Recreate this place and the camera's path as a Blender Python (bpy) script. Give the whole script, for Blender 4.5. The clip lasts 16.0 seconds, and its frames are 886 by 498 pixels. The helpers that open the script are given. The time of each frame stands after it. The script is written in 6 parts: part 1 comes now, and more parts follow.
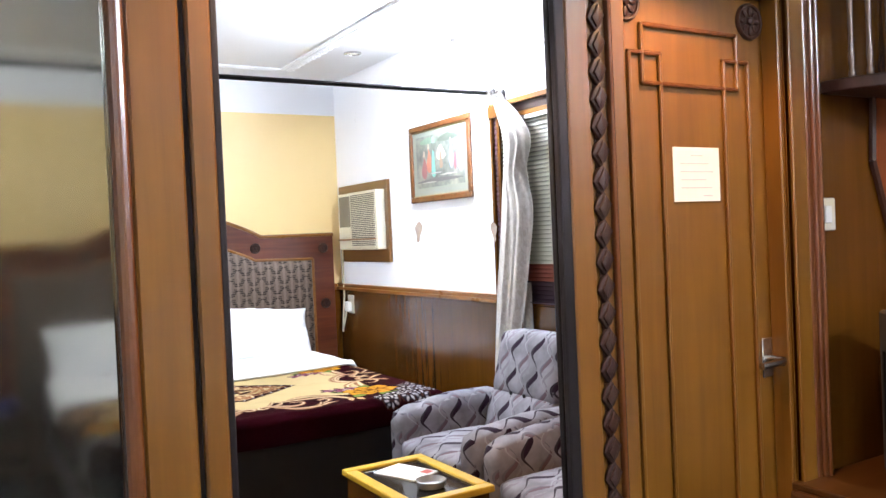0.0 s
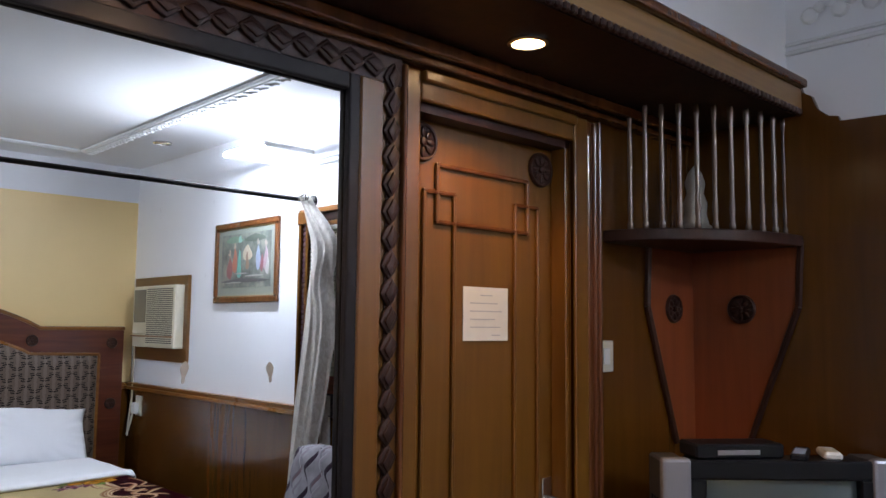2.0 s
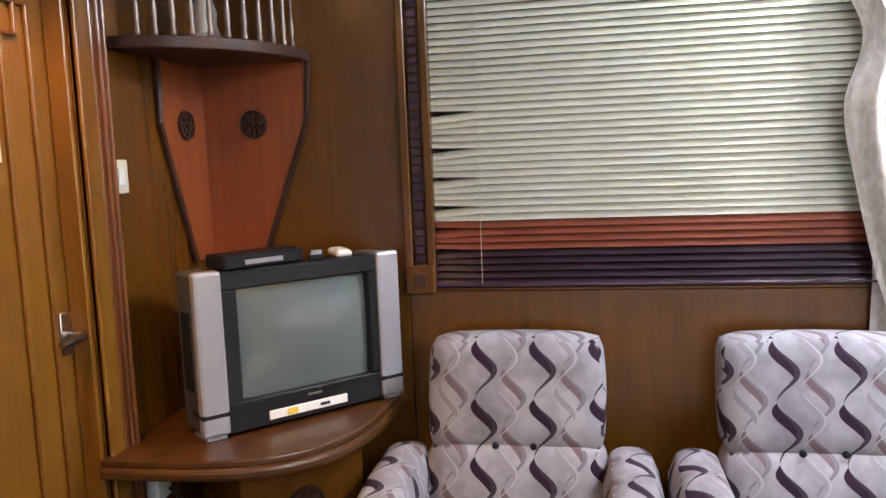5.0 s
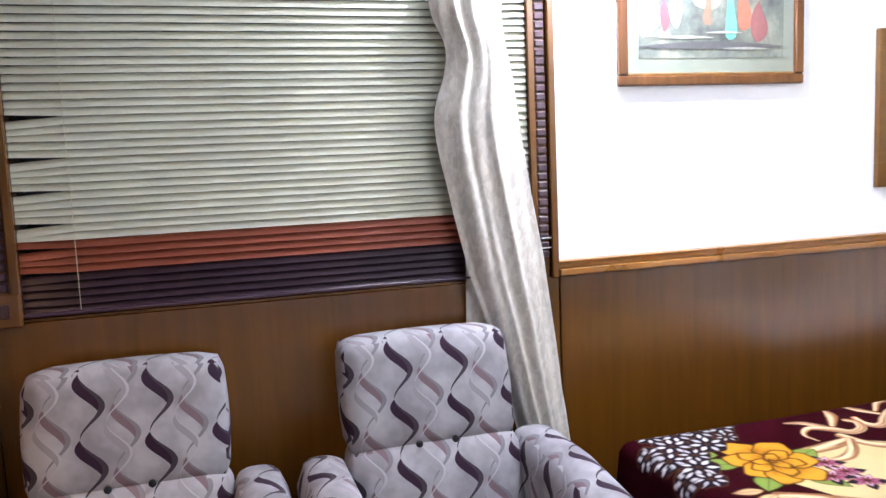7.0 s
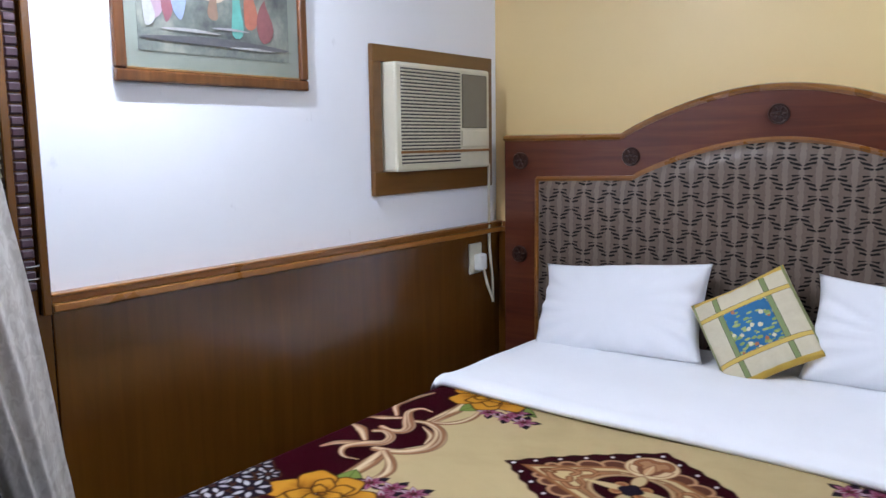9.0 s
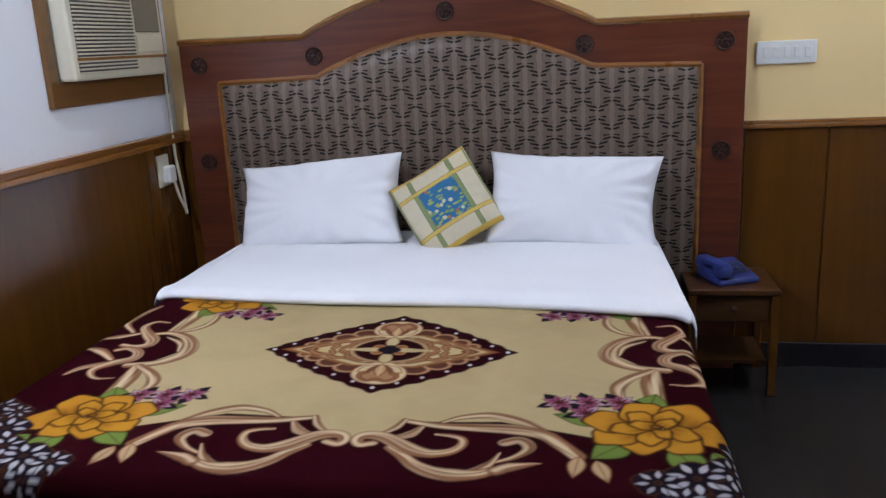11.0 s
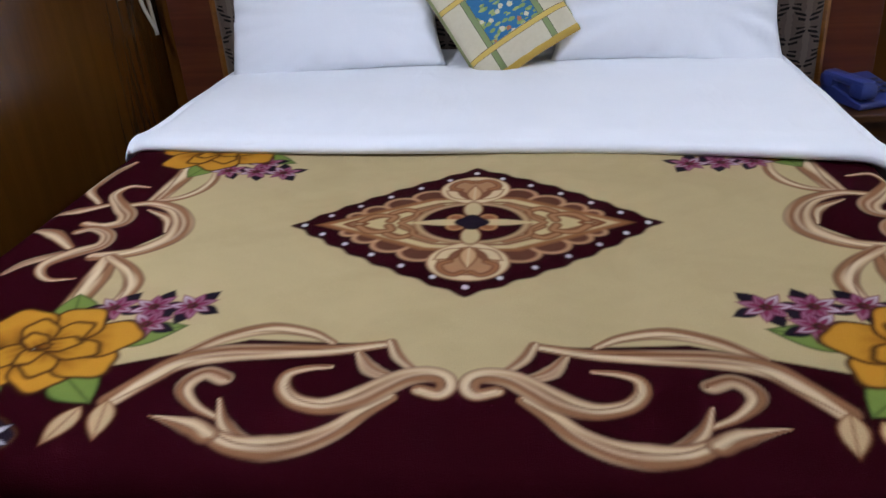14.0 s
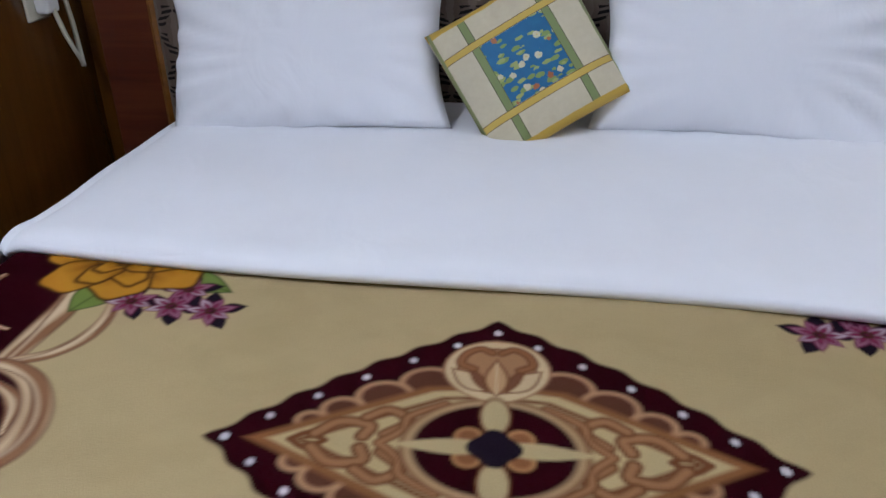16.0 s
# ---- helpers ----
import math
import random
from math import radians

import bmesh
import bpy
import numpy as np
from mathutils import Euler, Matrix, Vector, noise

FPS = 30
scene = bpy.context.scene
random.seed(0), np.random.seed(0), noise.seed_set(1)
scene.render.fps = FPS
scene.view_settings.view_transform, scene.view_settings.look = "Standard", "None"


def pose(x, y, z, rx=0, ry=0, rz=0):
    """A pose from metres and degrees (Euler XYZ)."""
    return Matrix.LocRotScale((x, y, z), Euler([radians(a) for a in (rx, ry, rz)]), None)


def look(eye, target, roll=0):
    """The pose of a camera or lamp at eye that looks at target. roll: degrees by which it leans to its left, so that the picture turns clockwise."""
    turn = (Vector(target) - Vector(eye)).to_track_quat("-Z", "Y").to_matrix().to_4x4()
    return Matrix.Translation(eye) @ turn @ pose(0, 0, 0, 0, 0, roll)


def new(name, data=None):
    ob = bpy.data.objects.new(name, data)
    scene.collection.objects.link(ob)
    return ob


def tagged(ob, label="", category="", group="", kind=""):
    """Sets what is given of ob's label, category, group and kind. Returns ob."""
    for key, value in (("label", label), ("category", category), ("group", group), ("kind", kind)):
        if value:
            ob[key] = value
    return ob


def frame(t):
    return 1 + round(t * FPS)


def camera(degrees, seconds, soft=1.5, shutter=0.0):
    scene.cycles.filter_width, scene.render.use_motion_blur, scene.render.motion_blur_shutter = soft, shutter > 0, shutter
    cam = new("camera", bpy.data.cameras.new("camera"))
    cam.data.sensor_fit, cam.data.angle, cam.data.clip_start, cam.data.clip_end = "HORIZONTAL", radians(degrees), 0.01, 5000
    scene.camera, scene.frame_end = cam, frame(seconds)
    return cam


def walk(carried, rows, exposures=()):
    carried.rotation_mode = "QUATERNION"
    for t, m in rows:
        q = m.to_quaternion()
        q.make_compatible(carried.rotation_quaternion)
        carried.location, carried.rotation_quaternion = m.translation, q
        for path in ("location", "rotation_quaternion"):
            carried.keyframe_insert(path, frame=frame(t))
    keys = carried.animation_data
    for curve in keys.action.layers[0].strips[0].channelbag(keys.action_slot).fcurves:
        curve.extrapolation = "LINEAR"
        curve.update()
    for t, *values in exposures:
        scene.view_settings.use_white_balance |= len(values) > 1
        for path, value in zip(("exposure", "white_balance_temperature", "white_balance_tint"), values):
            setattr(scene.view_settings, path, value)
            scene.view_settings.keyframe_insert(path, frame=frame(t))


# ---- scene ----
cam = camera(57.5, 16.0)
PATH = [
    (0, (0.028, -0.225, 1.349), (1.055, 1.492, 1.315), -2.5),
    (0.5, (0.016, -0.223, 1.389), (1.018, 1.507, 1.452), -2.0),
    (0.6, (0.014, -0.225, 1.395), (1.028, 1.497, 1.483), -1.2),
    (1, (0.018, -0.221, 1.428), (1.078, 1.464, 1.62), -0.5),
    (1.5, (0.052, -0.225, 1.437), (1.239, 1.372, 1.641), 0.3),
    (2, (0.112, -0.227, 1.441), (1.489, 1.211, 1.627), 0.6),
    (2.2, (0.12, -0.238, 1.438), (1.576, 1.122, 1.615), 0.5),
    (2.5, (0.145, -0.249, 1.425), (1.697, 1.004, 1.569), 1.0),
    (3, (0.178, -0.235, 1.401), (1.864, 0.838, 1.479), 0.6),
    (3.1, (0.185, -0.233, 1.398), (1.887, 0.816, 1.461), 0.6),
    (3.2, (0.19, -0.227, 1.394), (1.918, 0.78, 1.428), 0.3),
    (5.3, (0.113, -0.079, 1.377), (2.078, 0.181, 1.106), -2.3),
    (5.5, (0.111, -0.07, 1.375), (2.081, 0.108, 1.076), -2.2),
    (6, (0.067, -0.072, 1.384), (2.048, -0.135, 1.116), -2.0),
    (6.2, (0.062, -0.072, 1.38), (2.039, -0.22, 1.116), -2.0),
    (6.5, (0.104, -0.061, 1.373), (2.068, -0.352, 1.131), -2.0),
    (7, (0.178, -0.086, 1.367), (2.08, -0.658, 1.134), -2.4),
    (7.5, (0.324, -0.139, 1.373), (2.131, -0.954, 1.112), -1.0),
    (8, (0.42, -0.172, 1.403), (2.063, -1.279, 1.129), 0.3),
    (8.5, (0.447, -0.186, 1.397), (1.897, -1.54, 1.143), -0.5),
    (9, (0.502, -0.134, 1.386), (1.675, -1.732, 1.12), -0.8),
    (9.5, (0.601, -0.062, 1.389), (1.497, -1.827, 1.098), -0.2),
    (9.6, (0.613, -0.04, 1.39), (1.443, -1.838, 1.112), -0.4),
    (10, (0.61, 0.025, 1.381), (1.239, -1.854, 1.112), 0.3),
    (10.2, (0.617, 0.057, 1.377), (1.164, -1.843, 1.074), -0.5),
    (12.3, (0.934, 0.106, 1.265), (1.201, -1.731, 0.52), -3.4),
    (12.5, (0.954, 0.059, 1.252), (1.257, -1.765, 0.49), -3.8),
    (13, (0.951, -0.149, 1.226), (1.296, -1.941, 0.407), -2.4),
    (13.5, (0.971, -0.321, 1.196), (1.345, -2.069, 0.298), -3.0),
    (14, (1.037, -0.509, 1.193), (1.342, -2.269, 0.293), -4.4),
    (14.5, (1.106, -0.667, 1.182), (1.365, -2.432, 0.278), -3.9),
    (15, (1.138, -0.85, 1.166), (1.407, -2.595, 0.226), -2.8),
    (15.5, (1.14, -0.997, 1.177), (1.445, -2.75, 0.265), -1.7),
    (16, (1.15, -1.116, 1.18), (1.422, -2.882, 0.282), -1.7),
]
EXPOSURES = [
    (0.0, 1.12, 6250, 10), (0.5, 0.72, 6200, 10), (1.0, 0.3, 6250, 10), (1.5, -0.08, 6050, 10), (2.0, -0.38, 6000, 10), (2.5, -0.40, 5950, 10), (3.2, -0.28, 5950, 10),
    (4.2, 0.65, 6300, 10), (5.3, 1.28, 6550, 10), (6.5, 1.18, 6300, 10), (7.5, 0.68, 6100, 10), (8.5, 0.10, 5900, 10), (9.5, -0.27, 5850, 10), (10.2, -0.37, 5850, 10),
    (11.2, -0.36, 5850, 10), (12.3, -0.36, 5850, 10), (14.5, -0.36, 5800, 10), (15.0, -0.44, 5800, 10), (16.0, -0.62, 5850, 10),
]
walk(cam, [(t, look(eye, target, roll)) for t, eye, target, roll in PATH], EXPOSURES)

# ---- plan ----
XE, YN, YS, XW = 2.44, 1.06, -3.18, -1.75      # wall faces: east, north, south, west
ZC = 2.50                                      # ceiling
ZSOF, YSOF = 2.05, 0.70                        # soffit over the mirror and the door
ZRAIL = 1.03                                   # top of the wainscot rail
TH = 0.12

# ---- world and lamps ----
world = bpy.data.worlds.new("world")
scene.world = world
world.use_nodes = True
world.node_tree.nodes["Background"].inputs["Color"].default_value = (0.02, 0.022, 0.03, 1)
world.node_tree.nodes["Background"].inputs["Strength"].default_value = 0.3


def lamp(name, kind, m, power, colour, **kw):
    data = bpy.data.lights.new(name, kind)
    data.energy, data.color = power, colour
    for key, value in kw.items():
        if key == "size":
            data.size = value
        elif key == "size_y":
            data.shape, data.size_y = "RECTANGLE", value
        elif key == "spot":
            data.spot_size, data.spot_blend = radians(value), 0.5
        elif key == "radius":
            data.shadow_soft_size = value
    ob = new(name, data)
    ob.matrix_world = m
    return ob


COOL, WARM = (0.89, 0.91, 1.0), (1.0, 0.55, 0.25)
TUBE_E = (XE, -1.26, 2.31)
# unseen ceiling tube added as fill, not a known lamp of the room
FILL_TUBE_C = (-0.60, -2.20, ZC)
for lx in (0.62, 1.41):
    lamp("downlight_lamp", "SPOT", look((lx, 0.87, ZSOF - 0.012), (lx, 0.95, 0.0)), 24, WARM, spot=120, radius=0.05)

# ---- materials ----


class Mat:
    """A node material with short helpers."""

    def __init__(self, name, rough=0.5, metal=0.0, coat=0.0):
        self.mat = bpy.data.materials.new(name)
        self.mat.use_nodes = True
        self.t = self.mat.node_tree
        self.b = self.t.nodes["Principled BSDF"]
        self.b.inputs["Roughness"].default_value = rough
        self.b.inputs["Metallic"].default_value = metal
        self.b.inputs["Coat Weight"].default_value = coat
        self.b.inputs["Coat Roughness"].default_value = 0.15

    def node(self, kind, **values):
        n = self.t.nodes.new(kind)
        for key, value in values.items():
            n.inputs[key].default_value = value
        return n

    def link(self, a, b):
        self.t.links.new(a, b)

    def coords(self, scale=(1, 1, 1), rot=(0, 0, 0), kind="Object"):
        tc = self.node("ShaderNodeTexCoord")
        mp = self.node("ShaderNodeMapping")
        mp.inputs["Scale"].default_value = scale
        mp.inputs["Rotation"].default_value = rot
        self.link(tc.outputs[kind], mp.inputs["Vector"])
        return mp.outputs["Vector"]

    def noise(self, scale, detail=3, vec=None, rough=0.55, dist=0.0):
        n = self.node("ShaderNodeTexNoise", Scale=scale, Detail=detail, Roughness=rough, Distortion=dist)
        if vec is not None:
            self.link(vec, n.inputs["Vector"])
        return n.outputs["Fac"]

    def ramp(self, fac, stops):
        n = self.node("ShaderNodeValToRGB")
        el = n.color_ramp.elements
        while len(el) < len(stops):
            el.new(0.5)
        for e, (p, c) in zip(el, stops):
            e.position = p
            e.color = (*c, 1) if len(c) == 3 else c
        self.link(fac, n.inputs["Fac"])
        return n.outputs["Color"]

    def mix(self, fac, a, b, blend="MIX"):
        n = self.t.nodes.new("ShaderNodeMix")
        n.data_type, n.blend_type = "RGBA", blend
        for value, key in ((fac, 0), (a, 6), (b, 7)):
            if isinstance(value, (float, int)):
                n.inputs[key].default_value = value
            elif isinstance(value, tuple):
                n.inputs[key].default_value = (*value, 1)
            else:
                self.link(value, n.inputs[key])
        return n.outputs[2]

    def m(self, op, a, b=0.0, c=0.0):
        n = self.t.nodes.new("ShaderNodeMath")
        n.operation = op
        for key, value in enumerate((a, b, c)):
            if isinstance(value, (float, int)):
                n.inputs[key].default_value = value
            else:
                self.link(value, n.inputs[key])
        return n.outputs[0]

    def base(self, col):
        if isinstance(col, tuple):
            self.b.inputs["Base Color"].default_value = (*col, 1)
        else:
            self.link(col, self.b.inputs["Base Color"])
        return self

    def rough(self, val):
        self.link(val, self.b.inputs["Roughness"])
        return self

    def bump(self, fac, strength=0.2, distance=0.002):
        n = self.node("ShaderNodeBump", Strength=strength, Distance=distance)
        self.link(fac, n.inputs["Height"])
        self.link(n.outputs["Normal"], self.b.inputs["Normal"])
        return self


def wood(name, dark, mid, light, rough=0.28, coat=0.35, grain="z", scale=1.0):
    m = Mat(name, rough, 0, coat)
    s = {"z": (9, 9, 0.55), "x": (0.55, 9, 9), "y": (9, 0.55, 9)}[grain]
    v = m.coords(tuple(k * scale for k in s))
    a = m.noise(3.0, 6, v, 0.6, 0.6)
    fine = m.noise(24.0, 3, v, 0.6)
    big = m.noise(1.3, 2, m.coords((1, 1, 1)))
    col = m.ramp(a, [(0.25, dark), (0.5, mid), (0.75, light)])
    col = m.mix(m.m("MULTIPLY", fine, 0.16), col, dark)
    col = m.mix(m.m("MULTIPLY", big, 0.3), col, dark)
    m.base(col)
    smudge = m.noise(5.0, 4, m.coords((1, 1, 1)))
    m.rough(m.m("ADD", m.m("MULTIPLY", smudge, 0.05), rough - 0.025))
    m.bump(fine, 0.09, 0.001)
    return m.mat


def paint(name, col, dirt, amount=0.2, rough=0.6, speck=0.0):
    m = Mat(name, rough)
    big = m.noise(1.6, 5, m.coords((1, 1, 1)), 0.6)
    c = m.mix(m.m("MULTIPLY", m.ramp(big, [(0.45, (0, 0, 0)), (0.8, (1, 1, 1))]), amount), col, dirt)
    if speck:
        st = m.noise(7.0, 4, m.coords((1.6, 1.6, 1)), 0.7)
        c = m.mix(m.m("MULTIPLY", m.ramp(st, [(0.66, (0, 0, 0)), (0.78, (1, 1, 1))]), speck), c, dirt)
    m.base(c)
    m.bump(m.noise(160, 3, m.coords((1, 1, 1))), 0.12, 0.001)
    return m.mat


def plain(name, col, rough=0.5, metal=0.0, coat=0.0, vary=0.15, scale=30.0):
    m = Mat(name, rough, metal, coat)
    n = m.noise(scale, 3, m.coords((1, 1, 1)))
    m.base(m.mix(m.m("MULTIPLY", n, vary * 2), col, tuple(c * 0.6 for c in col)))
    m.bump(n, 0.05, 0.001)
    return m.mat


def glow(name, col, strength):
    m = Mat(name)
    m.base((0.9, 0.9, 0.9))
    m.b.inputs["Emission Color"].default_value = (*col, 1)
    m.b.inputs["Emission Strength"].default_value = strength
    return m.mat


WOOD = wood("varnished_teak_veneer", (0.078, 0.0275, 0.0028), (0.098, 0.0355, 0.0037), (0.117, 0.0435, 0.0050), rough=0.26, coat=0.24)
WOOD_H = wood("varnished_teak_rail", (0.15, 0.055, 0.008), (0.26, 0.105, 0.016), (0.36, 0.155, 0.028), grain="y")
WOOD_X = wood("varnished_teak_board", (0.13, 0.048, 0.007), (0.23, 0.090, 0.013), (0.32, 0.135, 0.022), grain="x")
DOORWOOD = wood("door_veneer", (0.106, 0.043, 0.0044), (0.152, 0.064, 0.0068), (0.188, 0.083, 0.0105), rough=0.32, coat=0.12)
TRIMWOOD = wood("red_brown_moulding", (0.068, 0.021, 0.007), (0.115, 0.040, 0.011), (0.17, 0.066, 0.019), rough=0.26, coat=0.25)
DARKWOOD = wood("dark_carved_wood", (0.018, 0.008, 0.006), (0.040, 0.016, 0.011), (0.075, 0.030, 0.018), rough=0.4, coat=0.06)
MAHOGANY = wood("headboard_mahogany", (0.055, 0.012, 0.006), (0.105, 0.024, 0.010), (0.16, 0.045, 0.016), rough=0.3, grain="x")
GOLDWOOD = wood("gilded_light_moulding", (0.14, 0.066, 0.014), (0.22, 0.115, 0.030), (0.30, 0.165, 0.050), rough=0.3, grain="x")
CARVED = wood("carved_strip_wood", (0.014, 0.006, 0.005), (0.026, 0.010, 0.007), (0.042, 0.017, 0.010), rough=0.5, coat=0.0)
BLACKWOOD = plain("black_frame", (0.010, 0.008, 0.010), 0.55)
ORANGE = wood("orange_laminate", (0.165, 0.035, 0.0085), (0.215, 0.050, 0.012), (0.26, 0.065, 0.017), rough=0.35, coat=0.15)
WHITEWALL = paint("white_wall_paint", (0.84, 0.86, 0.90), (0.42, 0.42, 0.45), 0.10, 0.45, 0.35)
CEILWHITE = paint("white_ceiling_paint", (0.78, 0.80, 0.82), (0.5, 0.5, 0.5), 0.12)
YELLOW = paint("yellow_wall_paint", (0.85, 0.640, 0.300), (0.74, 0.545, 0.245), 0.35, 0.42)
CREAM = plain("cream_plastic", (0.66, 0.62, 0.48), 0.35)
WHITEPLASTIC = plain("white_plastic", (0.78, 0.78, 0.74), 0.3)
STEEL = plain("brushed_steel", (0.55, 0.54, 0.52), 0.25, 1.0)
SILVER = plain("silver_plastic", (0.33, 0.33, 0.365), 0.35, 0.35, 0, 0.08)
GREYPLASTIC = plain("dark_grey_plastic", (0.055, 0.055, 0.058), 0.4)
BLACKPLASTIC = plain("black_plastic", (0.008, 0.0085, 0.011), 0.42)

for dull in (BLACKPLASTIC, DARKWOOD, CARVED, BLACKWOOD):
    dull.node_tree.nodes["Principled BSDF"].inputs["Specular IOR Level"].default_value = 0.25

# ---- mesh helpers ----


def box(bm, x0, x1, y0, y1, z0, z1, bevel=0.0, seg=1):
    """Adds a box to bm, bevelled by bevel."""
    c = bmesh.new() if bevel else bm
    v = [c.verts.new((x, y, z)) for x in (x0, x1) for y in (y0, y1) for z in (z0, z1)]
    for q in ((0, 1, 3, 2), (4, 6, 7, 5), (0, 4, 5, 1), (2, 3, 7, 6), (0, 2, 6, 4), (1, 5, 7, 3)):
        c.faces.new([v[i] for i in q])
    if bevel:
        bmesh.ops.bevel(c, geom=list(c.edges), offset=bevel, segments=seg, profile=0.5, affect="EDGES")
        merge(bm, c)
    return bm


def merge(bm, c, m=None):
    """Moves the geometry of c into bm, through the matrix m."""
    me = bpy.data.meshes.new("tmp")
    if m is not None:
        bmesh.ops.transform(c, matrix=m, verts=list(c.verts))
    c.to_mesh(me)
    c.free()
    bm.from_mesh(me)
    bpy.data.meshes.remove(me)


def boxes(*rows, bevel=0.0, seg=1):
    bm = bmesh.new()
    for r in rows:
        box(bm, *r, bevel=bevel, seg=seg)
    return bm


def prism(poly, depth, axis, at, bevel=0.0):
    """A polygon in a plane, thickened. axis 'y': poly is (x, z), from y = at to at + depth; 'x': (y, z); 'z': (x, y)."""
    bm = bmesh.new()

    def put(a, b, k):
        return {"y": (a, k, b), "x": (k, a, b), "z": (a, b, k)}[axis]
    lo = [bm.verts.new(put(a, b, at)) for a, b in poly]
    hi = [bm.verts.new(put(a, b, at + depth)) for a, b in poly]
    bm.faces.new(lo)
    bm.faces.new(hi[::-1])
    n = len(poly)
    for i in range(n):
        bm.faces.new((lo[i], hi[i], hi[(i + 1) % n], lo[(i + 1) % n]))
    bmesh.ops.recalc_face_normals(bm, faces=list(bm.faces))
    if bevel:
        es = [e for e in bm.edges if e.calc_face_angle(0) > 0.5]
        bmesh.ops.bevel(bm, geom=es, offset=bevel, segments=2, profile=0.5, affect="EDGES")
    return bm


def lathe(profile, m=None, n=20, caps=True):
    """A turned shape: profile of (radius, z)."""
    bm = bmesh.new()
    rings = [[bm.verts.new((r * math.cos(k * math.tau / n), r * math.sin(k * math.tau / n), z)) for k in range(n)] for r, z in profile]
    for a, b in zip(rings, rings[1:]):
        for k in range(n):
            bm.faces.new((a[k], a[(k + 1) % n], b[(k + 1) % n], b[k]))
    if caps:
        bm.faces.new(rings[0][::-1])
        bm.faces.new(rings[-1])
    if m is not None:
        bmesh.ops.transform(bm, matrix=m, verts=list(bm.verts))
    return bm


def sweep(points, radius, n=8, flat=1.0):
    """A tube along points."""
    bm = bmesh.new()
    pts = [Vector(p) for p in points]
    rings = []
    for i, p in enumerate(pts):
        d = (pts[min(i + 1, len(pts) - 1)] - pts[max(i - 1, 0)]).normalized()
        up = Vector((0, 0, 1)) if abs(d.z) < 0.9 else Vector((1, 0, 0))
        s = d.cross(up).normalized()
        u = s.cross(d)
        r = radius[i] if isinstance(radius, (list, tuple)) else radius
        rings.append([bm.verts.new(p + s * (math.cos(k * math.tau / n) * r) + u * (math.sin(k * math.tau / n) * r * flat)) for k in range(n)])
    for a, b in zip(rings, rings[1:]):
        for k in range(n):
            bm.faces.new((a[k], a[(k + 1) % n], b[(k + 1) % n], b[k]))
    bm.faces.new(rings[0][::-1])
    bm.faces.new(rings[-1])
    bmesh.ops.recalc_face_normals(bm, faces=list(bm.faces))
    return bm


def part(name, bm, material, parent=None, label="", smooth=False):
    """Links bm as one mesh object, under a thing or a part."""
    me = bpy.data.meshes.new(name)
    bm.normal_update()
    bm.to_mesh(me)
    bm.free()
    for mat in material if isinstance(material, (list, tuple)) else (material,):
        me.materials.append(mat)
    ob = new(name, me)
    if smooth:
        me.polygons.foreach_set("use_smooth", [True] * len(me.polygons))
        if smooth != "all":
            me.set_sharp_from_angle(angle=radians(40))
    if parent is not None:
        ob.parent = parent
    if label:
        ob["label"] = label
    return ob


def thing(name, label, category, at=(0, 0, 0), turn=0, group="", kind=""):
    ob = new(name)
    ob.empty_display_size = 0.1
    ob.matrix_world = pose(*at, 0, 0, turn)
    return tagged(ob, label, category, group, kind)


def piece(name, mesh, parent, at):
    """One more object on a shared mesh."""
    ob = new(name, mesh)
    ob.parent = parent
    ob.location = at
    return ob


def structure(name, bm, material, label, category="wall", smooth=False):
    return tagged(part(name, bm, material, smooth=smooth), label, category, kind="structure")


def arch(x0, x1, z, rise, n=24, shape=1.0):
    """Points from x0 to x1 of a flat bell arch over z."""
    out = []
    for i in range(n + 1):
        u = i / n
        k = math.sin(math.pi * u) ** shape
        out.append((x0 + (x1 - x0) * u, z + rise * k))
    return out


# ---- structure: floor, ceiling, walls ----
fl = Mat("black_granite_floor", 0.22)
fv = fl.coords((1, 1, 1))
sp = fl.noise(180, 4, fv, 0.7)
fl.base(fl.mix(fl.m("MULTIPLY", fl.noise(2.2, 4, fv), 0.5), fl.ramp(sp, [(0.45, (0.010, 0.010, 0.011)), (0.7, (0.06, 0.055, 0.05))]), (0.02, 0.017, 0.016)))
structure("floor", boxes((XW - TH, XE + TH, YS - TH, YN + TH, -0.1, 0.0)), fl.mat, "dark polished speckled stone floor", "floor")
ceiling = structure("ceiling", boxes((XW - TH, XE + TH, YS - TH, YN + TH, ZC, ZC + 0.1)), CEILWHITE, "white painted ceiling with moulded plaster bands", "ceiling")

# south wall: yellow field between the wainscot and the white upper band
structure("wall_south", boxes((XW, XE, YS - TH, YS, 0, ZC)), YELLOW, "yellow painted wall behind the bed")
structure("wall_south_upper", boxes((XW, XE - 0.001, YS, YS + 0.006, 2.26, ZC)), WHITEWALL, "white painted band above the yellow wall")
structure("wall_west", boxes((XW - TH, XW, YS - TH, YN + TH, 0, ZC)), WHITEWALL, "plain white painted wall")
# east wall with the window opening (y -1.04 to 0.36, z 1.0 to 1.92)
structure("wall_east", boxes((XE, XE + TH, YS - TH, -1.04, 0, ZC), (XE, XE + TH, 0.36, YN + TH, 0, ZC),
                             (XE, XE + TH, -1.04, 0.36, 0, 1.0), (XE, XE + TH, -1.04, 0.36, 1.92, ZC)), WHITEWALL, "white painted wall with faint grey stains")
